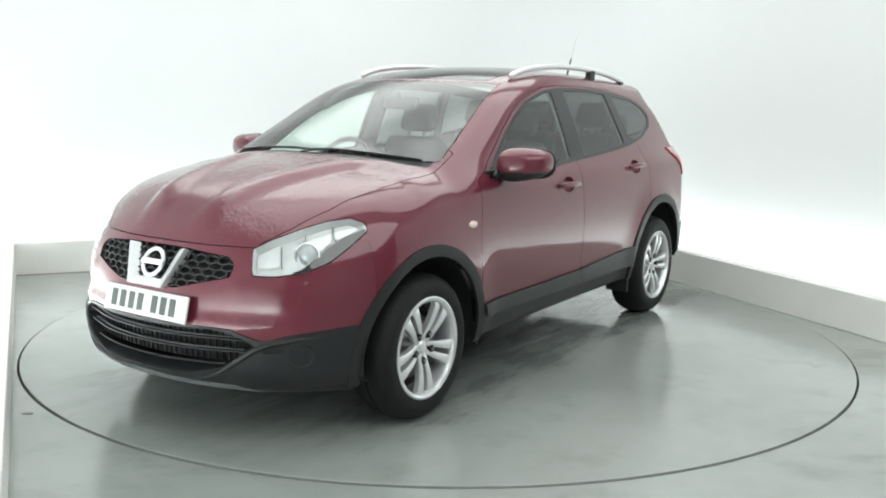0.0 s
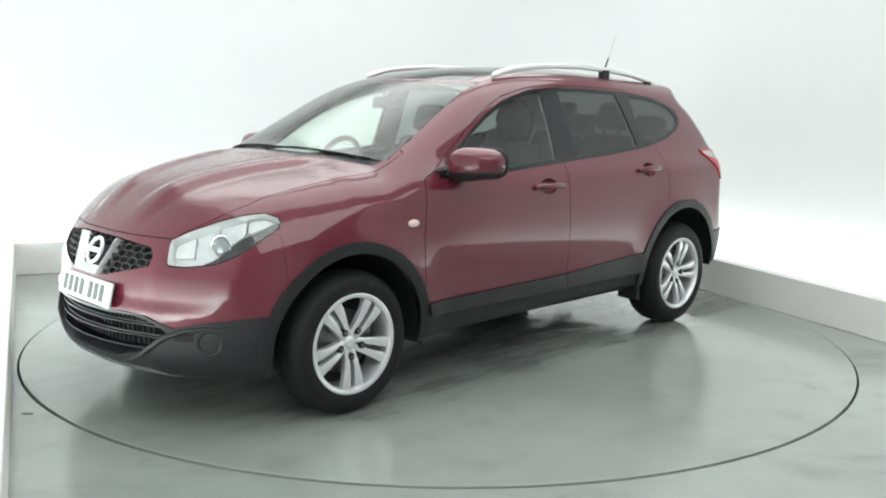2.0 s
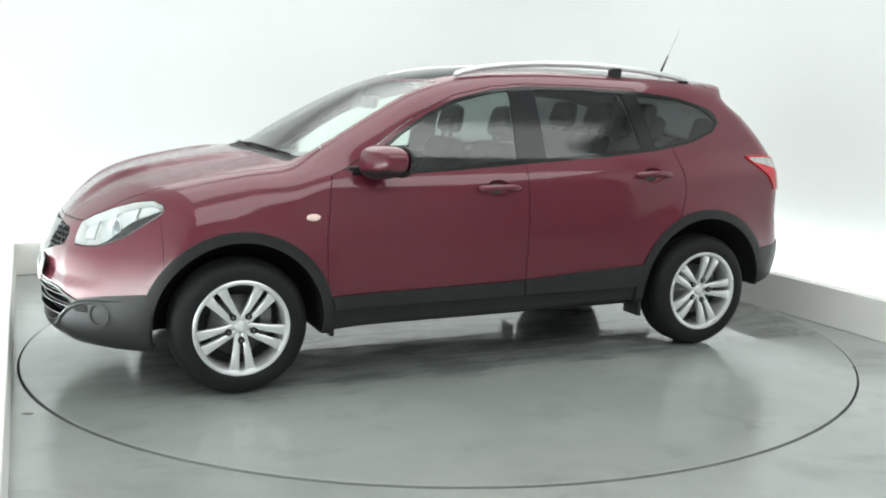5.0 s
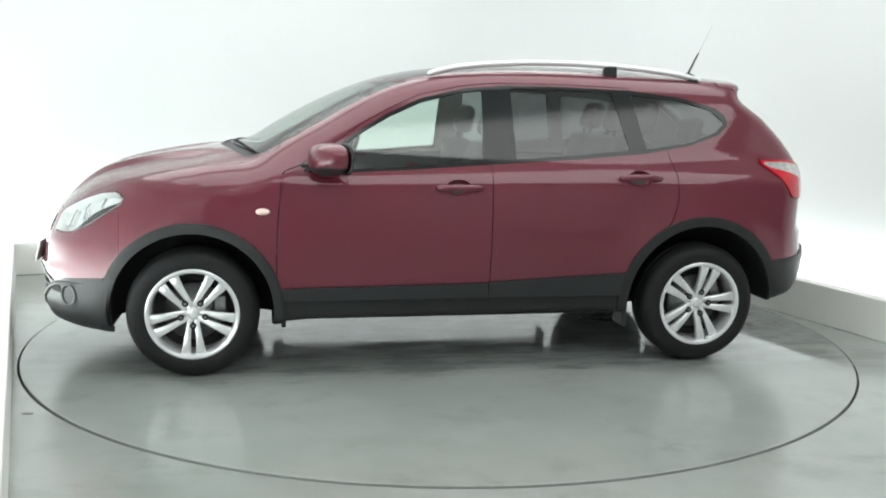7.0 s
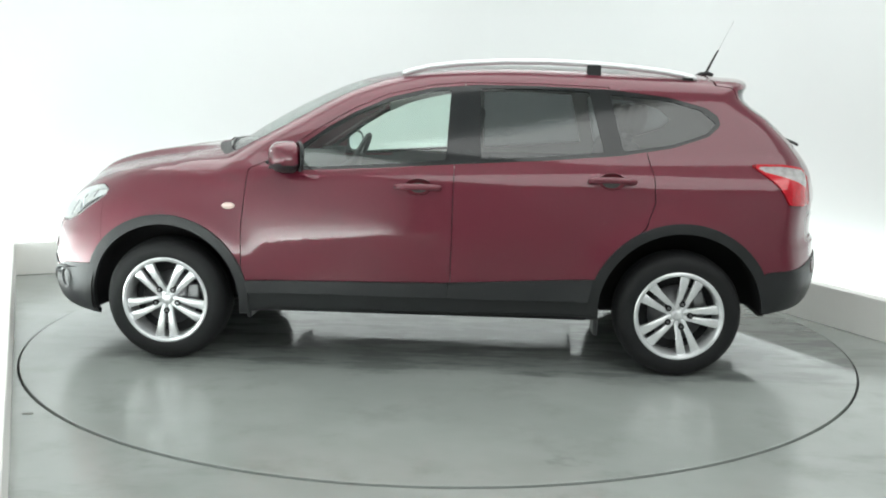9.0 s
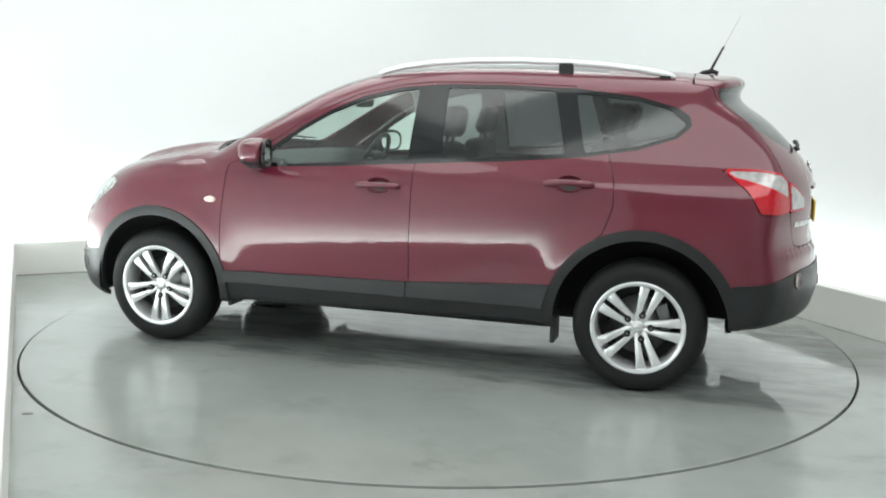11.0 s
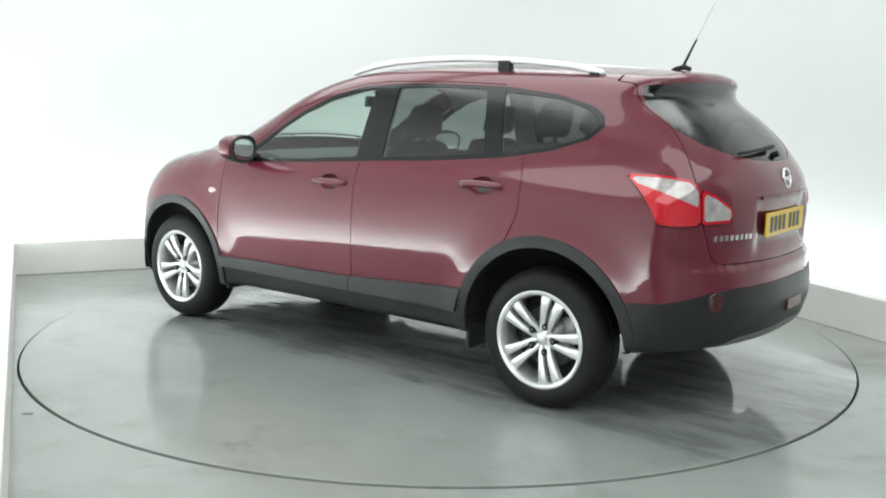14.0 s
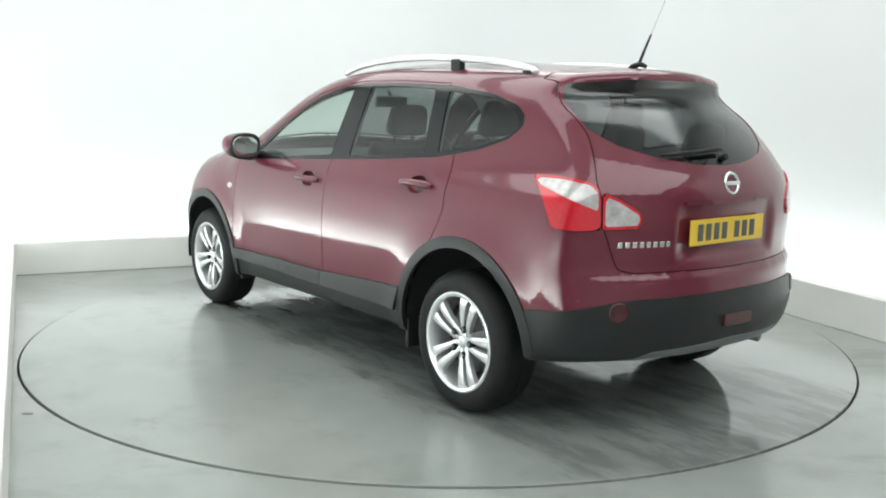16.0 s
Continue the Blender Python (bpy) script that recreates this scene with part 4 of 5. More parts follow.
    # raised ridges that sweep up from the chin to the wheel arches
    for s in (1, -1):
        bm = bmesh.new()
        pts = []
        for y, z in ((0.30, 0.292), (0.40, 0.325), (0.47, 0.375), (0.53, 0.425), (0.60, 0.458), (0.68, 0.474), (0.76, 0.484)):
            p = on_nose(y, z)
            p = p + normal_at(p) * 0.004
            pts.append(Vector((p.x, s * p.y, p.z)))
        tube(bm, pts, [0.004, 0.010, 0.013, 0.014, 0.013, 0.010, 0.003], 10)
        part("bumper_ridge", bm, PLASTIC, CAR, "black ridge sweeping up from the chin", smooth=True)
    # number plate, with plain bars for its writing
    plate(CAR, Matrix.Translation(((on_nose(0, 0.53).x + on_nose(0, 0.63).x) / 2 + 0.007, 0.026, 0.577)) @ pose(0, 0, 0, 0, -math.degrees(math.atan2(on_nose(0, 0.53).x - on_nose(0, 0.63).x, 0.10))) @ pose(0, 0, 0, 90, 0, 90), PLATE_W, "white front number plate with dark bars")
    # fog lamps, each with a black block standing for the shaded slot beside it
    for s in (1, -1):
        p = on_nose(0.685, 0.41)
        p.y *= s
        n = normal_at(p)
        m = Matrix.Translation(p + n * 0.006) @ (n.to_track_quat("Y", "Z").to_matrix().to_4x4())
        bm = bmesh.new()
        lathe(bm, [(0.060, 0.004), (0.050, 0.006), (0.044, 0.002), (0.042, -0.030), (0.0005, -0.034)], 28, m)
        lamp = part("fog_lamp", bm, PLASTIC, CAR, "round front fog lamp in black plastic", smooth=True)
        bm = bmesh.new()
        lathe(bm, [(0.024, -0.020), (0.019, -0.012), (0.011, -0.008), (0.0005, -0.007)], 28, m)
        part("lens", bm, GLOSS_GLASS, lamp, "clear fog lamp lens", smooth=True)
        bm = bmesh.new()
        q = on_nose(0.60, 0.43)
        q.y *= s
        k = normal_at(q)
        box(bm, (-0.045, -0.01, -0.018), (0.045, 0.010, 0.018), 0.006, Matrix.Translation(q) @ (k.to_track_quat("Y", "Z").to_matrix().to_4x4()))
        part("fog_lamp_shade_block", bm, DARK, CAR, "dark block standing for the shaded slot beside the fog lamp")


def plate(parent, m, mat, label):
    """A number plate; its face looks along the frame's z. Its writing is plain bars."""
    bm = bmesh.new()
    box(bm, (-0.26, -0.0555, -0.006), (0.26, 0.0555, 0.004), 0.003)
    ob = part("number_plate", bm, mat, parent, label)
    ob.matrix_basis = m
    x = -0.215
    for w in (0.05, 0.05, 0.05, 0.05, None, 0.05, 0.05, 0.05):
        if w is None:
            x += 0.034
            continue
        bm = bmesh.new()
        box(bm, (x, -0.0365, 0.0042), (x + 0.036, 0.0365, 0.0062), 0.0008)
        part("bar", bm, INK, ob)
        x += 0.056
    return ob


def lamps():
    for s in (1, -1):
        P, T = SHELL["headlamp"]
        sides = lambda A, B: (A, B) if s > 0 else mirrored(A, B)
        back = pushed(P, -0.055)
        A, B = sides(back, T.tolist())
        lamp = mesh_object("headlight", A, B, REFLECTOR, CAR, "swept clear headlight with a projector lens")
        A, B = sides(*edged(pushed(P, 0.002), T, 0.058))
        rim_faces = [f for f in B if len(f) == 4]
        mesh_object("housing", A, rim_faces, REFLECTOR, lamp, "bright lamp housing")
        A, B = sides(pushed(P, 0.002), T.tolist())
        mesh_object("lens", A, B, LENS, lamp, "clear lens")
        p = touch((2.6, 0.655, 0.808), (-1, 0, 0))
        n = Vector((0.9, 0.35, 0.12)).normalized()
        m = Matrix.Translation(p - n * 0.05) @ n.to_track_quat("Y", "Z").to_matrix().to_4x4()
        if s < 0:
            m = Matrix.Diagonal((1, -1, 1, 1)) @ m
        bm = bmesh.new()
        lathe(bm, [(0.030, -0.02), (0.052, 0.004), (0.058, 0.012), (0.052, 0.014), (0.044, 0.004)], 32, m)
        part("projector_ring", bm, CHROME, lamp, "bright projector ring", smooth=True)
        bm = bmesh.new()
        lathe(bm, [(0.043, 0.0), (0.036, 0.014), (0.020, 0.022), (0.0005, 0.025)], 28, m)
        part("projector_lens", bm, GLOSS_GLASS, lamp, smooth=True)
        # dark lower outer corner of the housing
        dark = clip(P, T, np.maximum(SHELL["headlamp"][0][:, 2] - np.interp(wide(P[:, 1]) - P[:, 0], [-1.40, -1.33, -1.25, -1.18, -1.05, -0.96], [0.742, 0.760, 0.805, 0.848, 0.892, 0.916]), -1.40 - (wide(P[:, 1]) - P[:, 0])))[0]
        A, B = sides(pushed(dark[0], -0.018), dark[1].tolist())
        mesh_object("bezel", A, B, GRILLE_BLACK, lamp, "black lower bezel in the lamp")
        # dark dividers between the chambers
        for w, z0, z1 in ((-1.455, 0.760, 0.850), (-1.315, 0.835, 0.890), (-1.150, 0.880, 0.925)):
            pts = []
            for k in range(5):
                z = z0 + (z1 - z0) * k / 4
                lo, hi = 0.30, 0.86
                for _ in range(24):
                    y = (lo + hi) / 2
                    if float(wide(np.array([y]))[0]) - on_nose(y, z).x < w:
                        lo = y
                    else:
                        hi = y
                g = on_nose(y, z)
                g = g - normal_at(g) * 0.022
                pts.append(Vector((g.x, s * g.y, g.z)))
            bm = bmesh.new()
            tube(bm, pts, 0.0028, 8)
            part("divider", bm, LIP, lamp, "grey divider in the lamp", smooth=True)
        # raised bright reflector bowls, set off from the housing by their edges
        W, Z = wide(P[:, 1]) - P[:, 0], P[:, 2]
        for w0, w1, lift in ((-1.60, -1.47, 0.020), (-1.30, -1.16, 0.024), (-1.14, -1.00, 0.030)):
            f = np.maximum(np.maximum(w0 - W, W - w1), np.interp(W, [-1.60, -1.33, -1.18, -1.0], [0.765, 0.775, 0.862, 0.91]) - Z)
            f = np.maximum(f, poly(W, Z, HEADLAMP) + 0.012)
            bowl = clip(P, T, f)[0]
            if len(bowl[1]):
                A, B = sides(*edged(pushed(bowl[0], lift - 0.055), bowl[1], 0.02))
                mesh_object("reflector_bowl", A, B, REFLECTOR, lamp, "bright faceted reflector")

        # tail lamps: outer piece on the wing, inner piece on the tailgate
        A, B = sides(*edged(pushed(SHELL["tail_outer"][0], 0.008), SHELL["tail_outer"][1], 0.02))
        tail = mesh_object("tail_light", A, B, RED_LENS, CAR, "red and clear wraparound tail light")
        A, B = sides(*edged(pushed(SHELL["tail_white"][0], 0.0065), SHELL["tail_white"][1], 0.02))
        mesh_object("clear_band", A, B, WHITE_LENS, tail, "clear upper band")
        A, B = sides(*edged(pushed(SHELL["tail_inner"][0], 0.007), SHELL["tail_inner"][1], 0.02))
        inner = mesh_object("tail_light_insert", A, B, RED_LENS, PANELS["tailgate"], "red-edged clear lamp on the tailgate")
        core, _ = clip(*SHELL["tail_inner"], poly(wide(SHELL["tail_inner"][0][:, 1]) + SHELL["tail_inner"][0][:, 0], SHELL["tail_inner"][0][:, 2], TAIL_IN) + 0.013)
        A, B = sides(*edged(pushed(core[0], 0.010), core[1], 0.01))
        mesh_object("clear_band", A, B, WHITE_LENS, inner, "clear lamp insert")


def side_fittings():
    for k, (x, z, doors) in enumerate(((0.075, 0.985, PANELS["doors_f"]), (-0.94, 1.035, PANELS["doors_r"]))):
        p = on_side(x, z)
        n = normal_at(p)
        m = Matrix.Translation(p) @ n.to_track_quat("Y", "Z").to_matrix().to_4x4()
        # a dished cup with a grip across it; in the cup's frame x runs along the car
        bm = bmesh.new()
        rows = []
        for r, d in ((1.0, 0.0005), (0.95, -0.010), (0.82, -0.024), (0.55, -0.032), (0.25, -0.034)):
            rows.append([bm.verts.new(m @ Vector((0.0735 * r * math.cos(a), d, 0.0445 * r * math.sin(a)))) for a in [2 * math.pi * i / 28 for i in range(28)]])
        for a, b in zip(rows, rows[1:]):
            for i in range(28):
                bm.faces.new((a[i], a[(i + 1) % 28], b[(i + 1) % 28], b[i]))
        bm.faces.new(rows[-1])
        cup = part("handle_cup", bm, CUP, doors[0], "shadowed dish behind the door handle", smooth=True)
        flipped(cup, doors[1])
        bm = bmesh.new()
        tube(bm, [m @ Vector((u, 0.010 + 0.026 * (1 - (u / 0.125) ** 2), -0.002 + 0.004 * u)) for u in [i / 6 * 0.125 for i in range(-6, 7)]], [0.008] + [0.0145] * 11 + [0.009], 12, 1.15)
        grip = part("door_handle", bm, PAINT, doors[0], "maroon pull handle", smooth=True)
        flipped(grip, doors[1])
    # repeater lamps on the front wings
    p = on_side(1.09, 0.862)
    bm = bmesh.new()
    n = normal_at(p)
    lathe(bm, [(0.030, -0.004), (0.028, 0.004), (0.018, 0.008), (0.0005, 0.009)], 24, Matrix.Translation(p) @ n.to_track_quat("Y", "Z").to_matrix().to_4x4() @ Matrix.Diagonal((1.25, 1, 0.62, 1)))
    rep = part("side_repeater", bm, AMBER, CAR, "small pale oval side repeater lamp", smooth=True)
    flipped(rep)
    # door mirrors
    bm = bmesh.new()
    bmesh.ops.create_uvsphere(bm, u_segments=32, v_segments=20, radius=1.0)
    for v in bm.verts:
        c = v.co
        q = Vector([math.copysign(abs(u) ** 0.72, u) for u in c])
        back = min(q.x, 0.0)
        v.co = Vector((0.735 + (0.115 * max(q.x, 0) + 0.050 * back) - 0.035 * q.y, 0.955 + 0.125 * q.y, 1.135 + 0.082 * q.z * (1 - 0.18 * q.y) + 0.010 * q.y))
    low = [f for f in bm.faces if f.calc_center_median().z < 1.100]
    bmesh.ops.split(bm, geom=low)
    bm2 = bm.copy()
    bmesh.ops.delete(bm, geom=[f for f in bm.faces if f.calc_center_median().z < 1.100], context="FACES")
    bmesh.ops.delete(bm2, geom=[f for f in bm2.faces if f.calc_center_median().z >= 1.100], context="FACES")
    shell = part("door_mirror", bm, PAINT, CAR, "maroon door mirror on a black foot", smooth=True)
    base = part("mirror_base", bm2, PLASTIC, shell, "black lower half", smooth=True)
    bm = bmesh.new()
    bmesh.ops.create_uvsphere(bm, u_segments=24, v_segments=12, radius=1.0)
    for v in bm.verts:
        q = [math.copysign(abs(u) ** 0.75, u) for u in v.co]
        v.co = Vector((0.682 + 0.005 * q[0] - 0.035 * q[1], 0.955 + 0.102 * q[1], 1.137 + 0.062 * q[2]))
    pane = part("mirror_glass", bm, MIRROR, shell, "mirror glass", smooth=True)
    bm = bmesh.new()
    loop = [2 * math.pi * i / 36 for i in range(37)]
    power = lambda u: math.copysign(abs(u) ** 0.75, u)
    tube(bm, [(0.684 - 0.035 * power(math.cos(a)), 0.955 + 0.110 * power(math.cos(a)), 1.137 + 0.070 * power(math.sin(a))) for a in loop], 0.010, 8)
    bezel = part("mirror_bezel", bm, PLASTIC, shell, "black rim round the mirror glass", smooth=True)
    bm = bmesh.new()
    tube(bm, [(0.80, 0.80, 1.075), (0.79, 0.845, 1.078), (0.77, 0.89, 1.085), (0.76, 0.93, 1.095)], [0.040, 0.034, 0.028, 0.030], 12, 0.7)
    box(bm, (0.73, 0.792, 1.050), (0.90, 0.822, 1.105), 0.010)
    foot = part("mirror_foot", bm, PLASTIC, shell, "black mirror foot")
    twin = flipped(shell)
    for o in (base, pane, bezel, foot):
        flipped(o, twin)
    # roof rails: a bright bar on black feet
    line = [(0.20, 1.578), (0.13, 1.600), (0.03, 1.622), (-0.12, 1.640), (-0.35, 1.654), (-0.60, 1.657), (-0.85, 1.648), (-1.05, 1.634), (-1.22, 1.616), (-1.34, 1.596), (-1.41, 1.578)]
    fine = []
    for (a, b), (c, d) in zip(line, line[1:]):
        fine += [(a + (c - a) * k / 4, b + (d - b) * k / 4) for k in range(4)]
    fine.append(line[-1])
    bm = bmesh.new()
    tube(bm, [(x, 0.535 - 0.03 * max(0, -0.7 - x), z) for x, z in fine], [0.009] + [0.018] * (len(fine) - 2) + [0.009], 12, 0.9)
    rail = part("roof_rail", bm, RAIL, CAR, "bright aluminium roof rail on black feet", smooth=True)
    feet = []
    for x, w in ((-0.85, 0.038), (-1.36, 0.03)):
        top = float(np.interp(-x, [-a for a, _ in line], [b for _, b in line]))
        y = 0.535 - 0.03 * max(0, -0.7 - x)
        ground = on_top(x, y).z
        bm = bmesh.new()
        box(bm, (x - w, y - 0.018, ground - 0.012), (x + w, y + 0.018, top + (-0.002 if x == -0.85 else -0.004)), 0.006)
        feet.append(part("rail_foot", bm, PLASTIC, rail, "black rail foot"))
    twin = flipped(rail)
    for f in feet:
        flipped(f, twin)
    # flaps in front of and behind the wheels
    for x in (0.99, -0.885):
        bm = bmesh.new()
        box(bm, (x - 0.012, 0.70, 0.21 if x < 0 else 0.25), (x + 0.012, 0.85, 0.36), 0.006)
        flipped(part("arch_flap", bm, PLASTIC, CAR, "black flap at the wheel arch"))


def rear_fittings():
    gate = PANELS["tailgate"]
    plate(gate, Matrix.Translation((on_tail(0, 0.905).x - 0.010, 0.03, 0.905)) @ pose(0, 0, 0, 90, 0, -90), PLATE_Y, "yellow rear number plate with dark bars")
    x0 = on_tail(0, 1.105).x
    face = Matrix.Translation((x0, 0, 1.105)) @ pose(0, 0, 0, 0, 12) @ pose(0, 0, 0, 90, 0, -90)
    bm = bmesh.new()
    tube(bm, [face @ Vector((0.045 * math.cos(a), 0.045 * math.sin(a), 0.004)) for a in [2 * math.pi * i / 32 for i in range(33)]], 0.0075, 8)
    box(bm, (-0.055, -0.009, 0.0), (0.055, 0.009, 0.012), 0.003, face)
    part("badge", bm, CHROME, gate, "round chrome badge with a crossbar", smooth=True)
    # maker's lettering as plain bright bars
    for i in range(8):
        y = 0.605 - i * 0.030
        p = on_tail(y, 0.866)
        n = normal_at(p)
        bm = bmesh.new()
        box(bm, (-0.010, -0.001, -0.012), (0.010, 0.004, 0.012), 0.001, Matrix.Translation(p) @ n.to_track_quat("Y", "Z").to_matrix().to_4x4())
        part("letter_bar", bm, CHROME, gate, "small bright bar of lettering")
    # wiper on the rear window
    bm = bmesh.new()
    pts = []
    for u in range(9):
        y = 0.36 - u * 0.05
        p = on_tail(y, 1.215 + 0.022 * u / 8)
        pts.append(p + normal_at(p) * 0.022)
    tube(bm, pts, [0.006, 0.008, 0.009, 0.009, 0.009, 0.010, 0.011, 0.013, 0.010], 8)
    wiper = part("rear_wiper", bm, GRILLE_BLACK, gate, "black rear wiper", smooth=True)
    bm = bmesh.new()
    q = on_tail(-0.035, 1.205)
    tube(bm, [q - Vector((-0.02, 0, 0)), q + normal_at(q) * 0.022], 0.015, 16)
    part("pivot", bm, GRILLE_BLACK, wiper)
    # reflectors and the fog lamp low in the bumper
    for s in (1, -1):
        p = on_tail(0.625, 0.588)
        n = normal_at(p)
        m = Matrix.Translation(p + n * 0.006) @ n.to_track_quat("Y", "Z").to_matrix().to_4x4()
        if s < 0:
            m = Matrix.Diagonal((1, -1, 1, 1)) @ m
        bm = bmesh.new()
        lathe(bm, [(0.044, -0.004), (0.040, 0.006), (0.034, 0.003), (0.0005, 0.001)], 24, m)
        part("reflector", bm, DULL_RED, CAR, "dull red round reflector", smooth=True)
    bm = bmesh.new()
    p = on_tail(0.0, 0.515)
    box(bm, (-0.010, -0.10, -0.028), (0.008, 0.10, 0.028), 0.006, Matrix.Translation(p - Vector((0.006, 0, 0))))
    part("rear_fog_lamp", bm, DULL_RED, CAR, "dull red rear fog lamp")
    # handle strip over the plate
    bm = bmesh.new()
    bars(bm, [on_tail(y, 1.030) + Vector((-0.004, 0, 0)) for y in (-0.30, -0.15, 0, 0.15, 0.30)], 0.02, 0.014)
    part("handle_strip", bm, PAINT, gate)
    # silencer and exhaust pipe
    bm = bmesh.new()
    tube(bm, [(-1.75, -0.52, 0.31), (-1.98, -0.52, 0.31)], 0.030, 14)
    part("exhaust_pipe", bm, STEEL, CAR, "steel exhaust pipe", smooth=True)


def top_fittings():
    bm = bmesh.new()
    z = on_top(-1.57, 0).z
    tube(bm, [(-1.50, 0, z - 0.004), (-1.53, 0, z + 0.010), (-1.575, 0, z + 0.020), (-1.61, 0, z + 0.008)], [0.008, 0.013, 0.014, 0.010], 12)
    mast = part("aerial", bm, PLASTIC, CAR, "black whip aerial at the roof's rear edge", smooth=True)
    bm = bmesh.new()
    tube(bm, [(-1.565, 0, z + 0.015), (-1.600, 0, z + 0.09), (-1.632, 0, z + 0.155)], [0.008, 0.0065, 0.005], 8)
    part("whip", bm, GRILLE_BLACK, mast)
    bm = bmesh.new()
    tube(bm, [(-1.630, 0, z + 0.150), (-1.712, 0, z + 0.325)], 0.0009, 6)
    part("whip_tip", bm, LIP, mast)
    # wipers at the foot of the windscreen
    for y0, y1 in ((-0.62, 0.02), (-0.02, 0.60)):
        bm = bmesh.new()
        pts = []
        for k in range(11):
            y = y0 + (y1 - y0) * k / 10
            x = 1.255 - 0.17 * (y / 0.7) ** 2 - 0.02 * math.sin(math.pi * k / 10)
            p = on_top(x, y)
            pts.append(p + Vector((0.003, 0, 0.005)))
        tube(bm, pts, 0.0048, 8)
        wiper = part("windscreen_wiper", bm, GRILLE_BLACK, CAR, "black windscreen wiper", smooth=True)
        bm = bmesh.new()
        a = pts[3]
        c = on_top(1.315 - 0.17 * (y0 / 0.7) ** 2, y0 * 0.95)
        tube(bm, [c + Vector((0, 0, 0.002)), (c + a) / 2 + Vector((0, 0, 0.010)), a + Vector((0, 0, 0.003))], 0.0045, 8)
        part("wiper_arm", bm, GRILLE_BLACK, wiper, smooth=True)


def underside():
    for wx, r, low in ((WHEEL_F, 0.425, 0.275), (WHEEL_R, 0.447, 0.345)):
        for s in (1, -1):
            bm = bmesh.new()
            n = 28
            rows = []
            for y in (0.845, 0.55, 0.48):
                rr = r if y > 0.5 else 0.02
                rows.append([bm.verts.new((wx + rr * math.cos(a), s * max(y, 0.5), max(low, WHEEL_Z + rr * math.sin(a)))) for a in [math.pi * (1.24 * i / n - 0.12) for i in range(n + 1)]])
            for p, q in zip(rows, rows[1:]):
                for i in range(n):
                    bm.faces.new((p[i], p[i + 1], q[i + 1], q[i]))
            part("wheel_well", bm, DARK, CAR, "dark inner wheel arch liner", smooth=True)
    bm = bmesh.new()
    box(bm, (-1.10, -0.52, 0.27), (2.05, 0.52, 0.50), 0.03)
    box(bm, (-1.95, -0.50, 0.37), (-1.05, 0.50, 0.50), 0.02)
    box(bm, (-0.86, -0.80, 0.275), (0.98, 0.80, 0.45), 0.03)
    box(bm, (-2.02, -0.50, 0.37), (-1.80, 0.50, 0.50), 0.02)
    box(bm, (1.90, -0.50, 0.255), (2.10, 0.50, 0.40), 0.02)
    soft_edges(part("underbody", bm, DARK, CAR, "dark underbody"), 40)
    bm = bmesh.new()
    tube(bm, [(0.9, 0.12, 0.25), (0.3, 0.16, 0.245), (-0.5, 0.16, 0.24), (-1.2, 0.10, 0.27)], 0.032, 12)
    box(bm, (-0.10, 0.55, 0.262), (0.12, 0.72, 0.285), 0.006)
    part("exhaust", bm, STEEL, CAR, "steel exhaust under the floor")
    for wx in (WHEEL_F, WHEEL_R):
        bm = bmesh.new()
        tube(bm, [(wx, -0.74, HUB_Z), (wx, 0.74, HUB_Z)], 0.045, 12)
        part("axle", bm, DARK, CAR)


def seat(x, y, w, base_z, lean=14, head=True, tall=0.60, two=False):
    m = Matrix.Translation((x, y, base_z))
    bm = bmesh.new()
    box(bm, (-0.26, -w / 2, -0.10), (0.28, w / 2, 0.06), 0.05, m)
    cushion = soft_edges(part("seat", bm, FABRIC, CAR, "dark grey cloth car seat"), 60)
    bm = bmesh.new()
    mb = m @ Matrix.Translation((-0.24, 0, 0.0)) @ pose(0, 0, 0, 0, -lean)
    box(bm, (-0.075, -w / 2, 0), (0.065, w / 2, tall), 0.05, mb, (0.9, 0.86))
    soft_edges(part("backrest", bm, FABRIC, cushion), 60)
    if head:
        for c in ((-w * 0.27, w * 0.27) if two else (0,)):
            bm = bmesh.new()
            box(bm, (-0.055, c - 0.135, tall + 0.035), (0.045, c + 0.135, tall + 0.215), 0.045, mb, (0.85, 0.88))
            for q in (-0.06, 0.06):
                box(bm, (-0.008, c + q - 0.007, tall - 0.02), (0.008, c + q + 0.007, tall + 0.06), 0, mb)
            soft_edges(part("headrest", bm, FABRIC, cushion), 60)


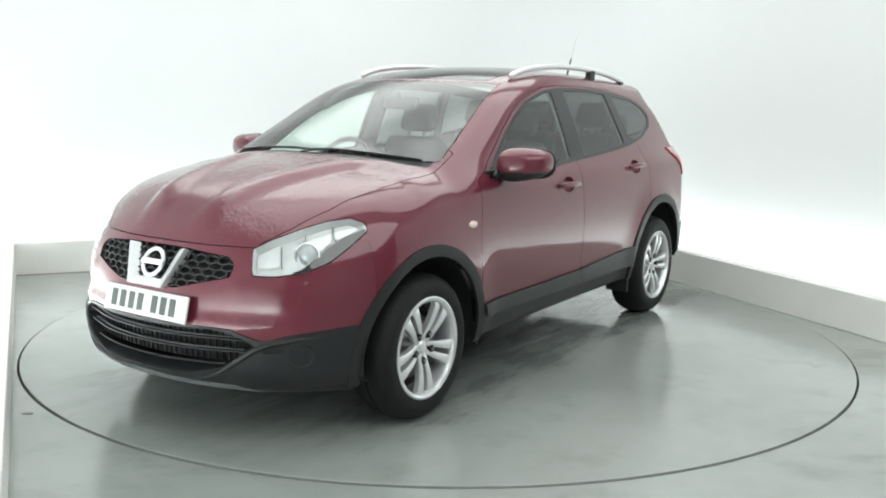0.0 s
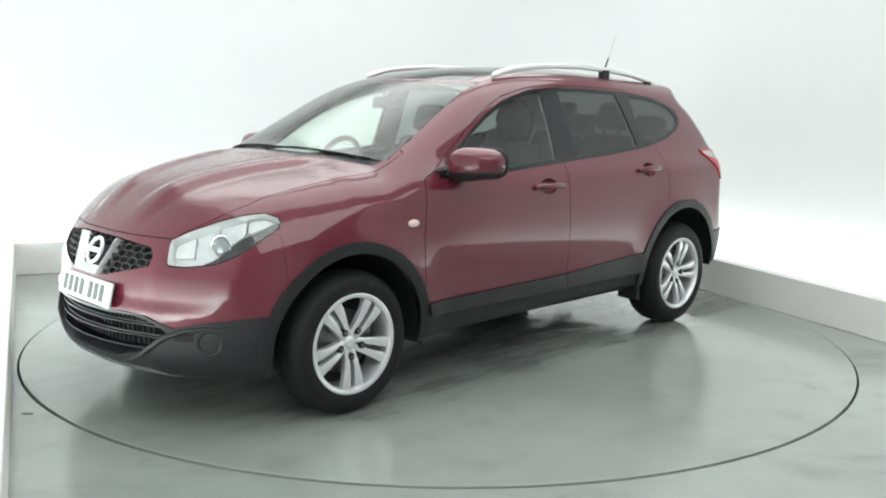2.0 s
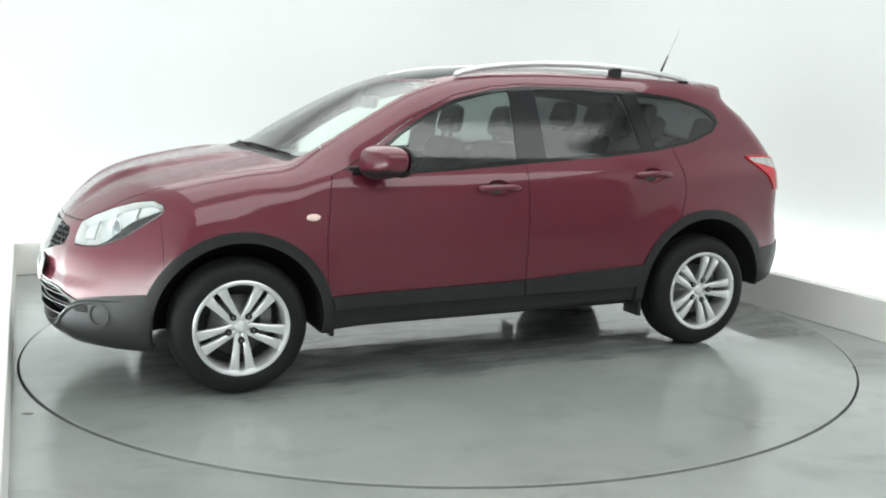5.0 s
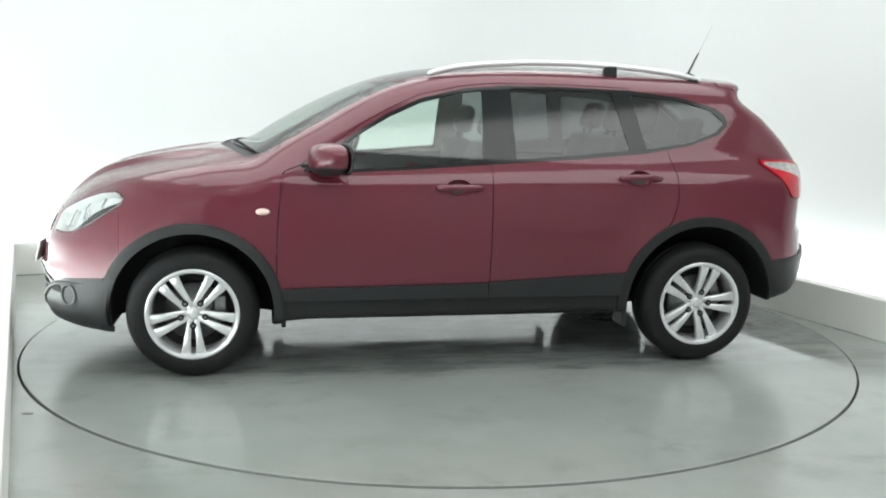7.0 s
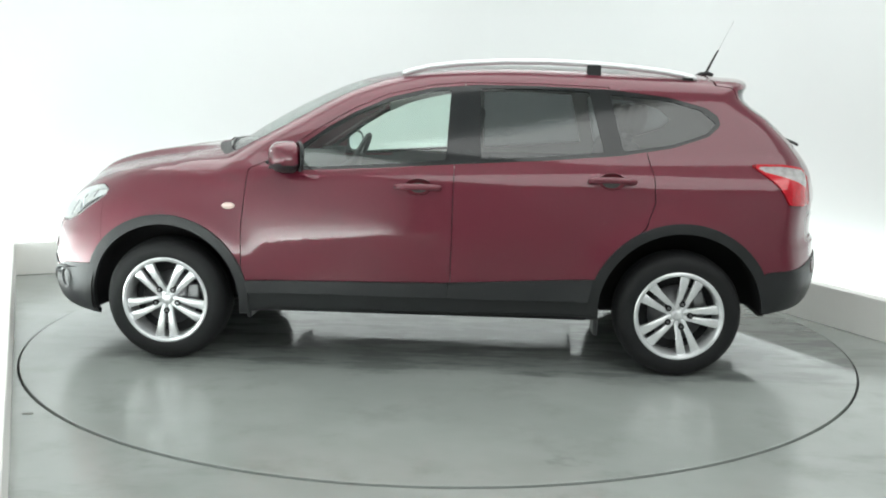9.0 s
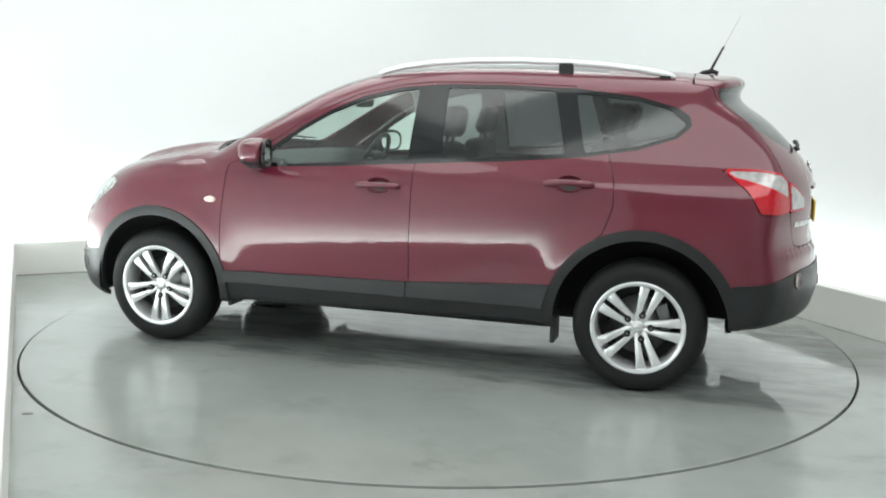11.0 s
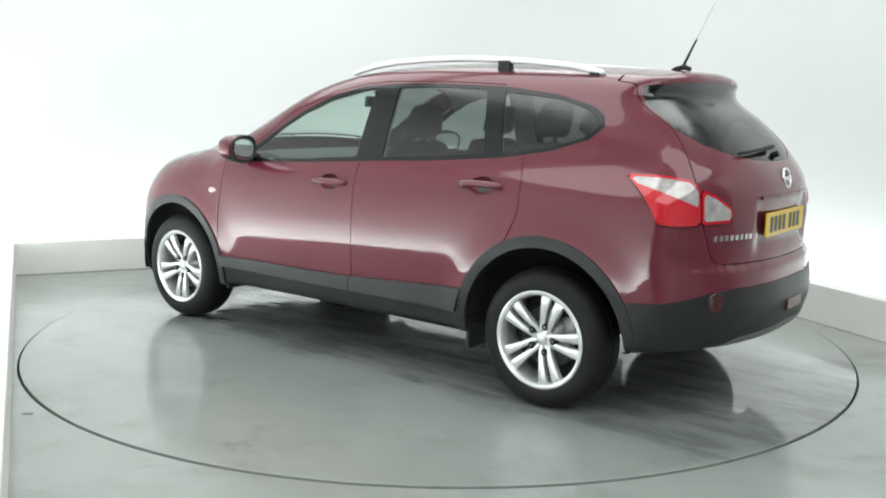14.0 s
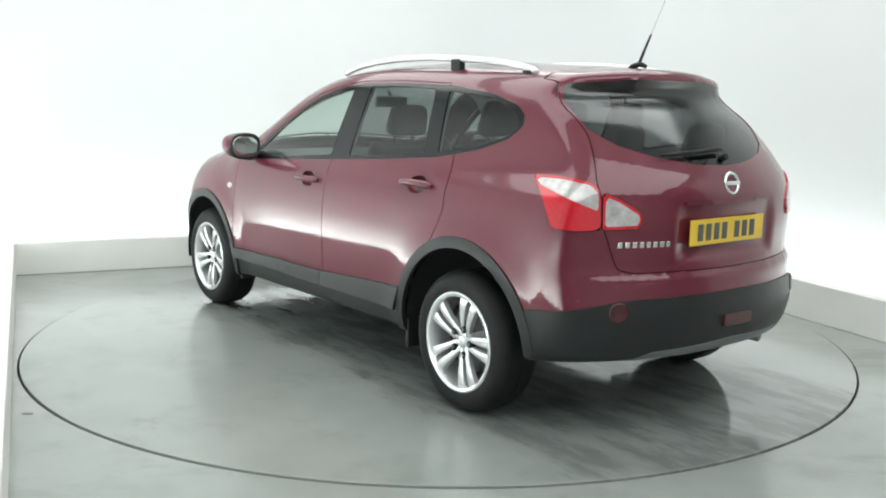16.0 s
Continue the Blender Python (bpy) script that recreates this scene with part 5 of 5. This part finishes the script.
def cabin():
    for y in (0.37, -0.37):
        seat(0.22, y, 0.50, 0.62)
    for y in (0.45, 0.0, -0.45):
        seat(-0.66, y, 0.42, 0.66, 16)
    for y in (0.30, -0.30):
        seat(-1.36, y, 0.44, 0.70, 14, True, 0.46)
    bm = bmesh.new()
    box(bm, (-1.95, -0.47, 0.42), (-0.86, 0.47, 0.50), 0.01)
    box(bm, (-0.865, -0.74, 0.424), (1.0, 0.74, 0.504), 0.01)
    part("cabin_floor", bm, LINING, CAR)
    # dashboard: a rounded shelf across, with a cowl over the dials on the right
    bm = bmesh.new()
    rows = []
    for y in [i / 8 * 0.74 for i in range(-8, 9)]:
        hump = 0.045 * math.exp(-((y + 0.37) / 0.16) ** 2)
        bow = 0.17 * (y / 0.7) ** 2
        rows.append([bm.verts.new((x - bow * k, y, z)) for x, z, k in ((1.17, 1.090, 1), (1.00, 1.085, 0.8), (0.86, 1.075 + hump * 0.6, 0.5), (0.76, 1.050 + hump, 0.2), (0.71, 0.99 + hump, 0), (0.73, 0.86, 0), (0.80, 0.62, 0))])
    for p, q in zip(rows, rows[1:]):
        for i in range(6):
            bm.faces.new((p[i], p[i + 1], q[i + 1], q[i]))
    dash = part("dashboard", bm, DASH, CAR, "dark grey dashboard", smooth=True)
    bm = bmesh.new()
    c = Matrix.Translation((0.585, -0.365, 1.035)) @ pose(0, 0, 0, 0, 64)
    tube(bm, [c @ Vector((0.185 * math.cos(a), 0.185 * math.sin(a), 0)) for a in [2 * math.pi * i / 40 for i in range(41)]], 0.016, 10)
    wheel = part("steering_wheel", bm, DASH, CAR, "dark steering wheel on the right", smooth=True)
    bm = bmesh.new()
    box(bm, (-0.06, -0.075, -0.03), (0.06, 0.075, 0.03), 0.02, c)
    for a in (90, 270, 0):
        box(bm, (0.03, -0.02, -0.012), (0.18, 0.02, 0.008), 0.005, c @ pose(0, 0, 0, 0, 0, a))
    part("hub", bm, DASH, wheel)
    bm = bmesh.new()
    tube(bm, [(0.58, -0.365, 1.03), (0.76, -0.365, 0.93)], 0.035, 12)
    part("column", bm, DASH, wheel)
    bm = bmesh.new()
    box(bm, (-0.015, -0.12, -0.035), (0.015, 0.12, 0.035), 0.012, Matrix.Translation((0.50, 0, 1.42)) @ pose(0, 0, 0, 0, -12))
    tube(bm, [(0.505, 0, 1.44), (0.53, 0, 1.49)], 0.010, 8)
    part("interior_mirror", bm, DASH, CAR, "dark interior mirror")


GRILLE_BLACK = material("moulded_black", (0.016, 0.017, 0.018), 0.5, spec=0.25, vary=0.2, scale=12)
GLOSS_GLASS = material("projector_glass", (0.35, 0.38, 0.40), 0.05, 0.3, coat=1.0, vary=0.2, scale=30)
CUP = material("handle_dish_paint", (0.17, 0.014, 0.028), 0.45, 0.3, 0.5, vary=0.06, scale=900)
DULL_RED = material("dull_red_lens", (0.055, 0.008, 0.012), 0.25, coat=0.4, vary=0.2, scale=60)

front_fittings()
lamps()
side_fittings()
rear_fittings()
top_fittings()
underside()
cabin()

# panes let the studio's light through
for ob in scene.objects:
    if ob.type == "MESH" and ob.data.materials and ob.data.materials[0] in (CLEAR, WET_GLASS, PRIVACY, LENS):
        ob.visible_shadow = False


# ---- what moves: the turntable turns, and carries the car ----
TURN = [(0.0, 235.94), (0.5, 234.25), (1.0, 231.40), (1.5, 228.08), (2.0, 224.60), (2.5, 221.10), (3.0, 217.58), (3.5, 214.13), (4.0, 210.70), (4.5, 207.30), (5.2, 202.58), (5.9, 197.86), (6.5, 193.80), (7.0, 190.32), (7.5, 186.72), (8.0, 183.27), (8.5, 179.98), (9.0, 176.75), (9.7, 171.95), (10.4, 167.08), (11.0, 162.83), (11.5, 159.26), (12.0, 155.75), (12.5, 152.32), (13.0, 148.80), (13.5, 145.28), (14.0, 141.77), (14.5, 138.34), (15.0, 134.88), (15.5, 131.38), (16.0, 127.88)]


def motions():
    walk(TURNTABLE, [(t, pose(0, 0, 0, 0, 0, a)) for t, a in TURN])
    walk(CAR, [(t, pose(0, 0, 0, 0, 0, a) @ pose(0, 0.045, 0)) for t, a in TURN])


motions()
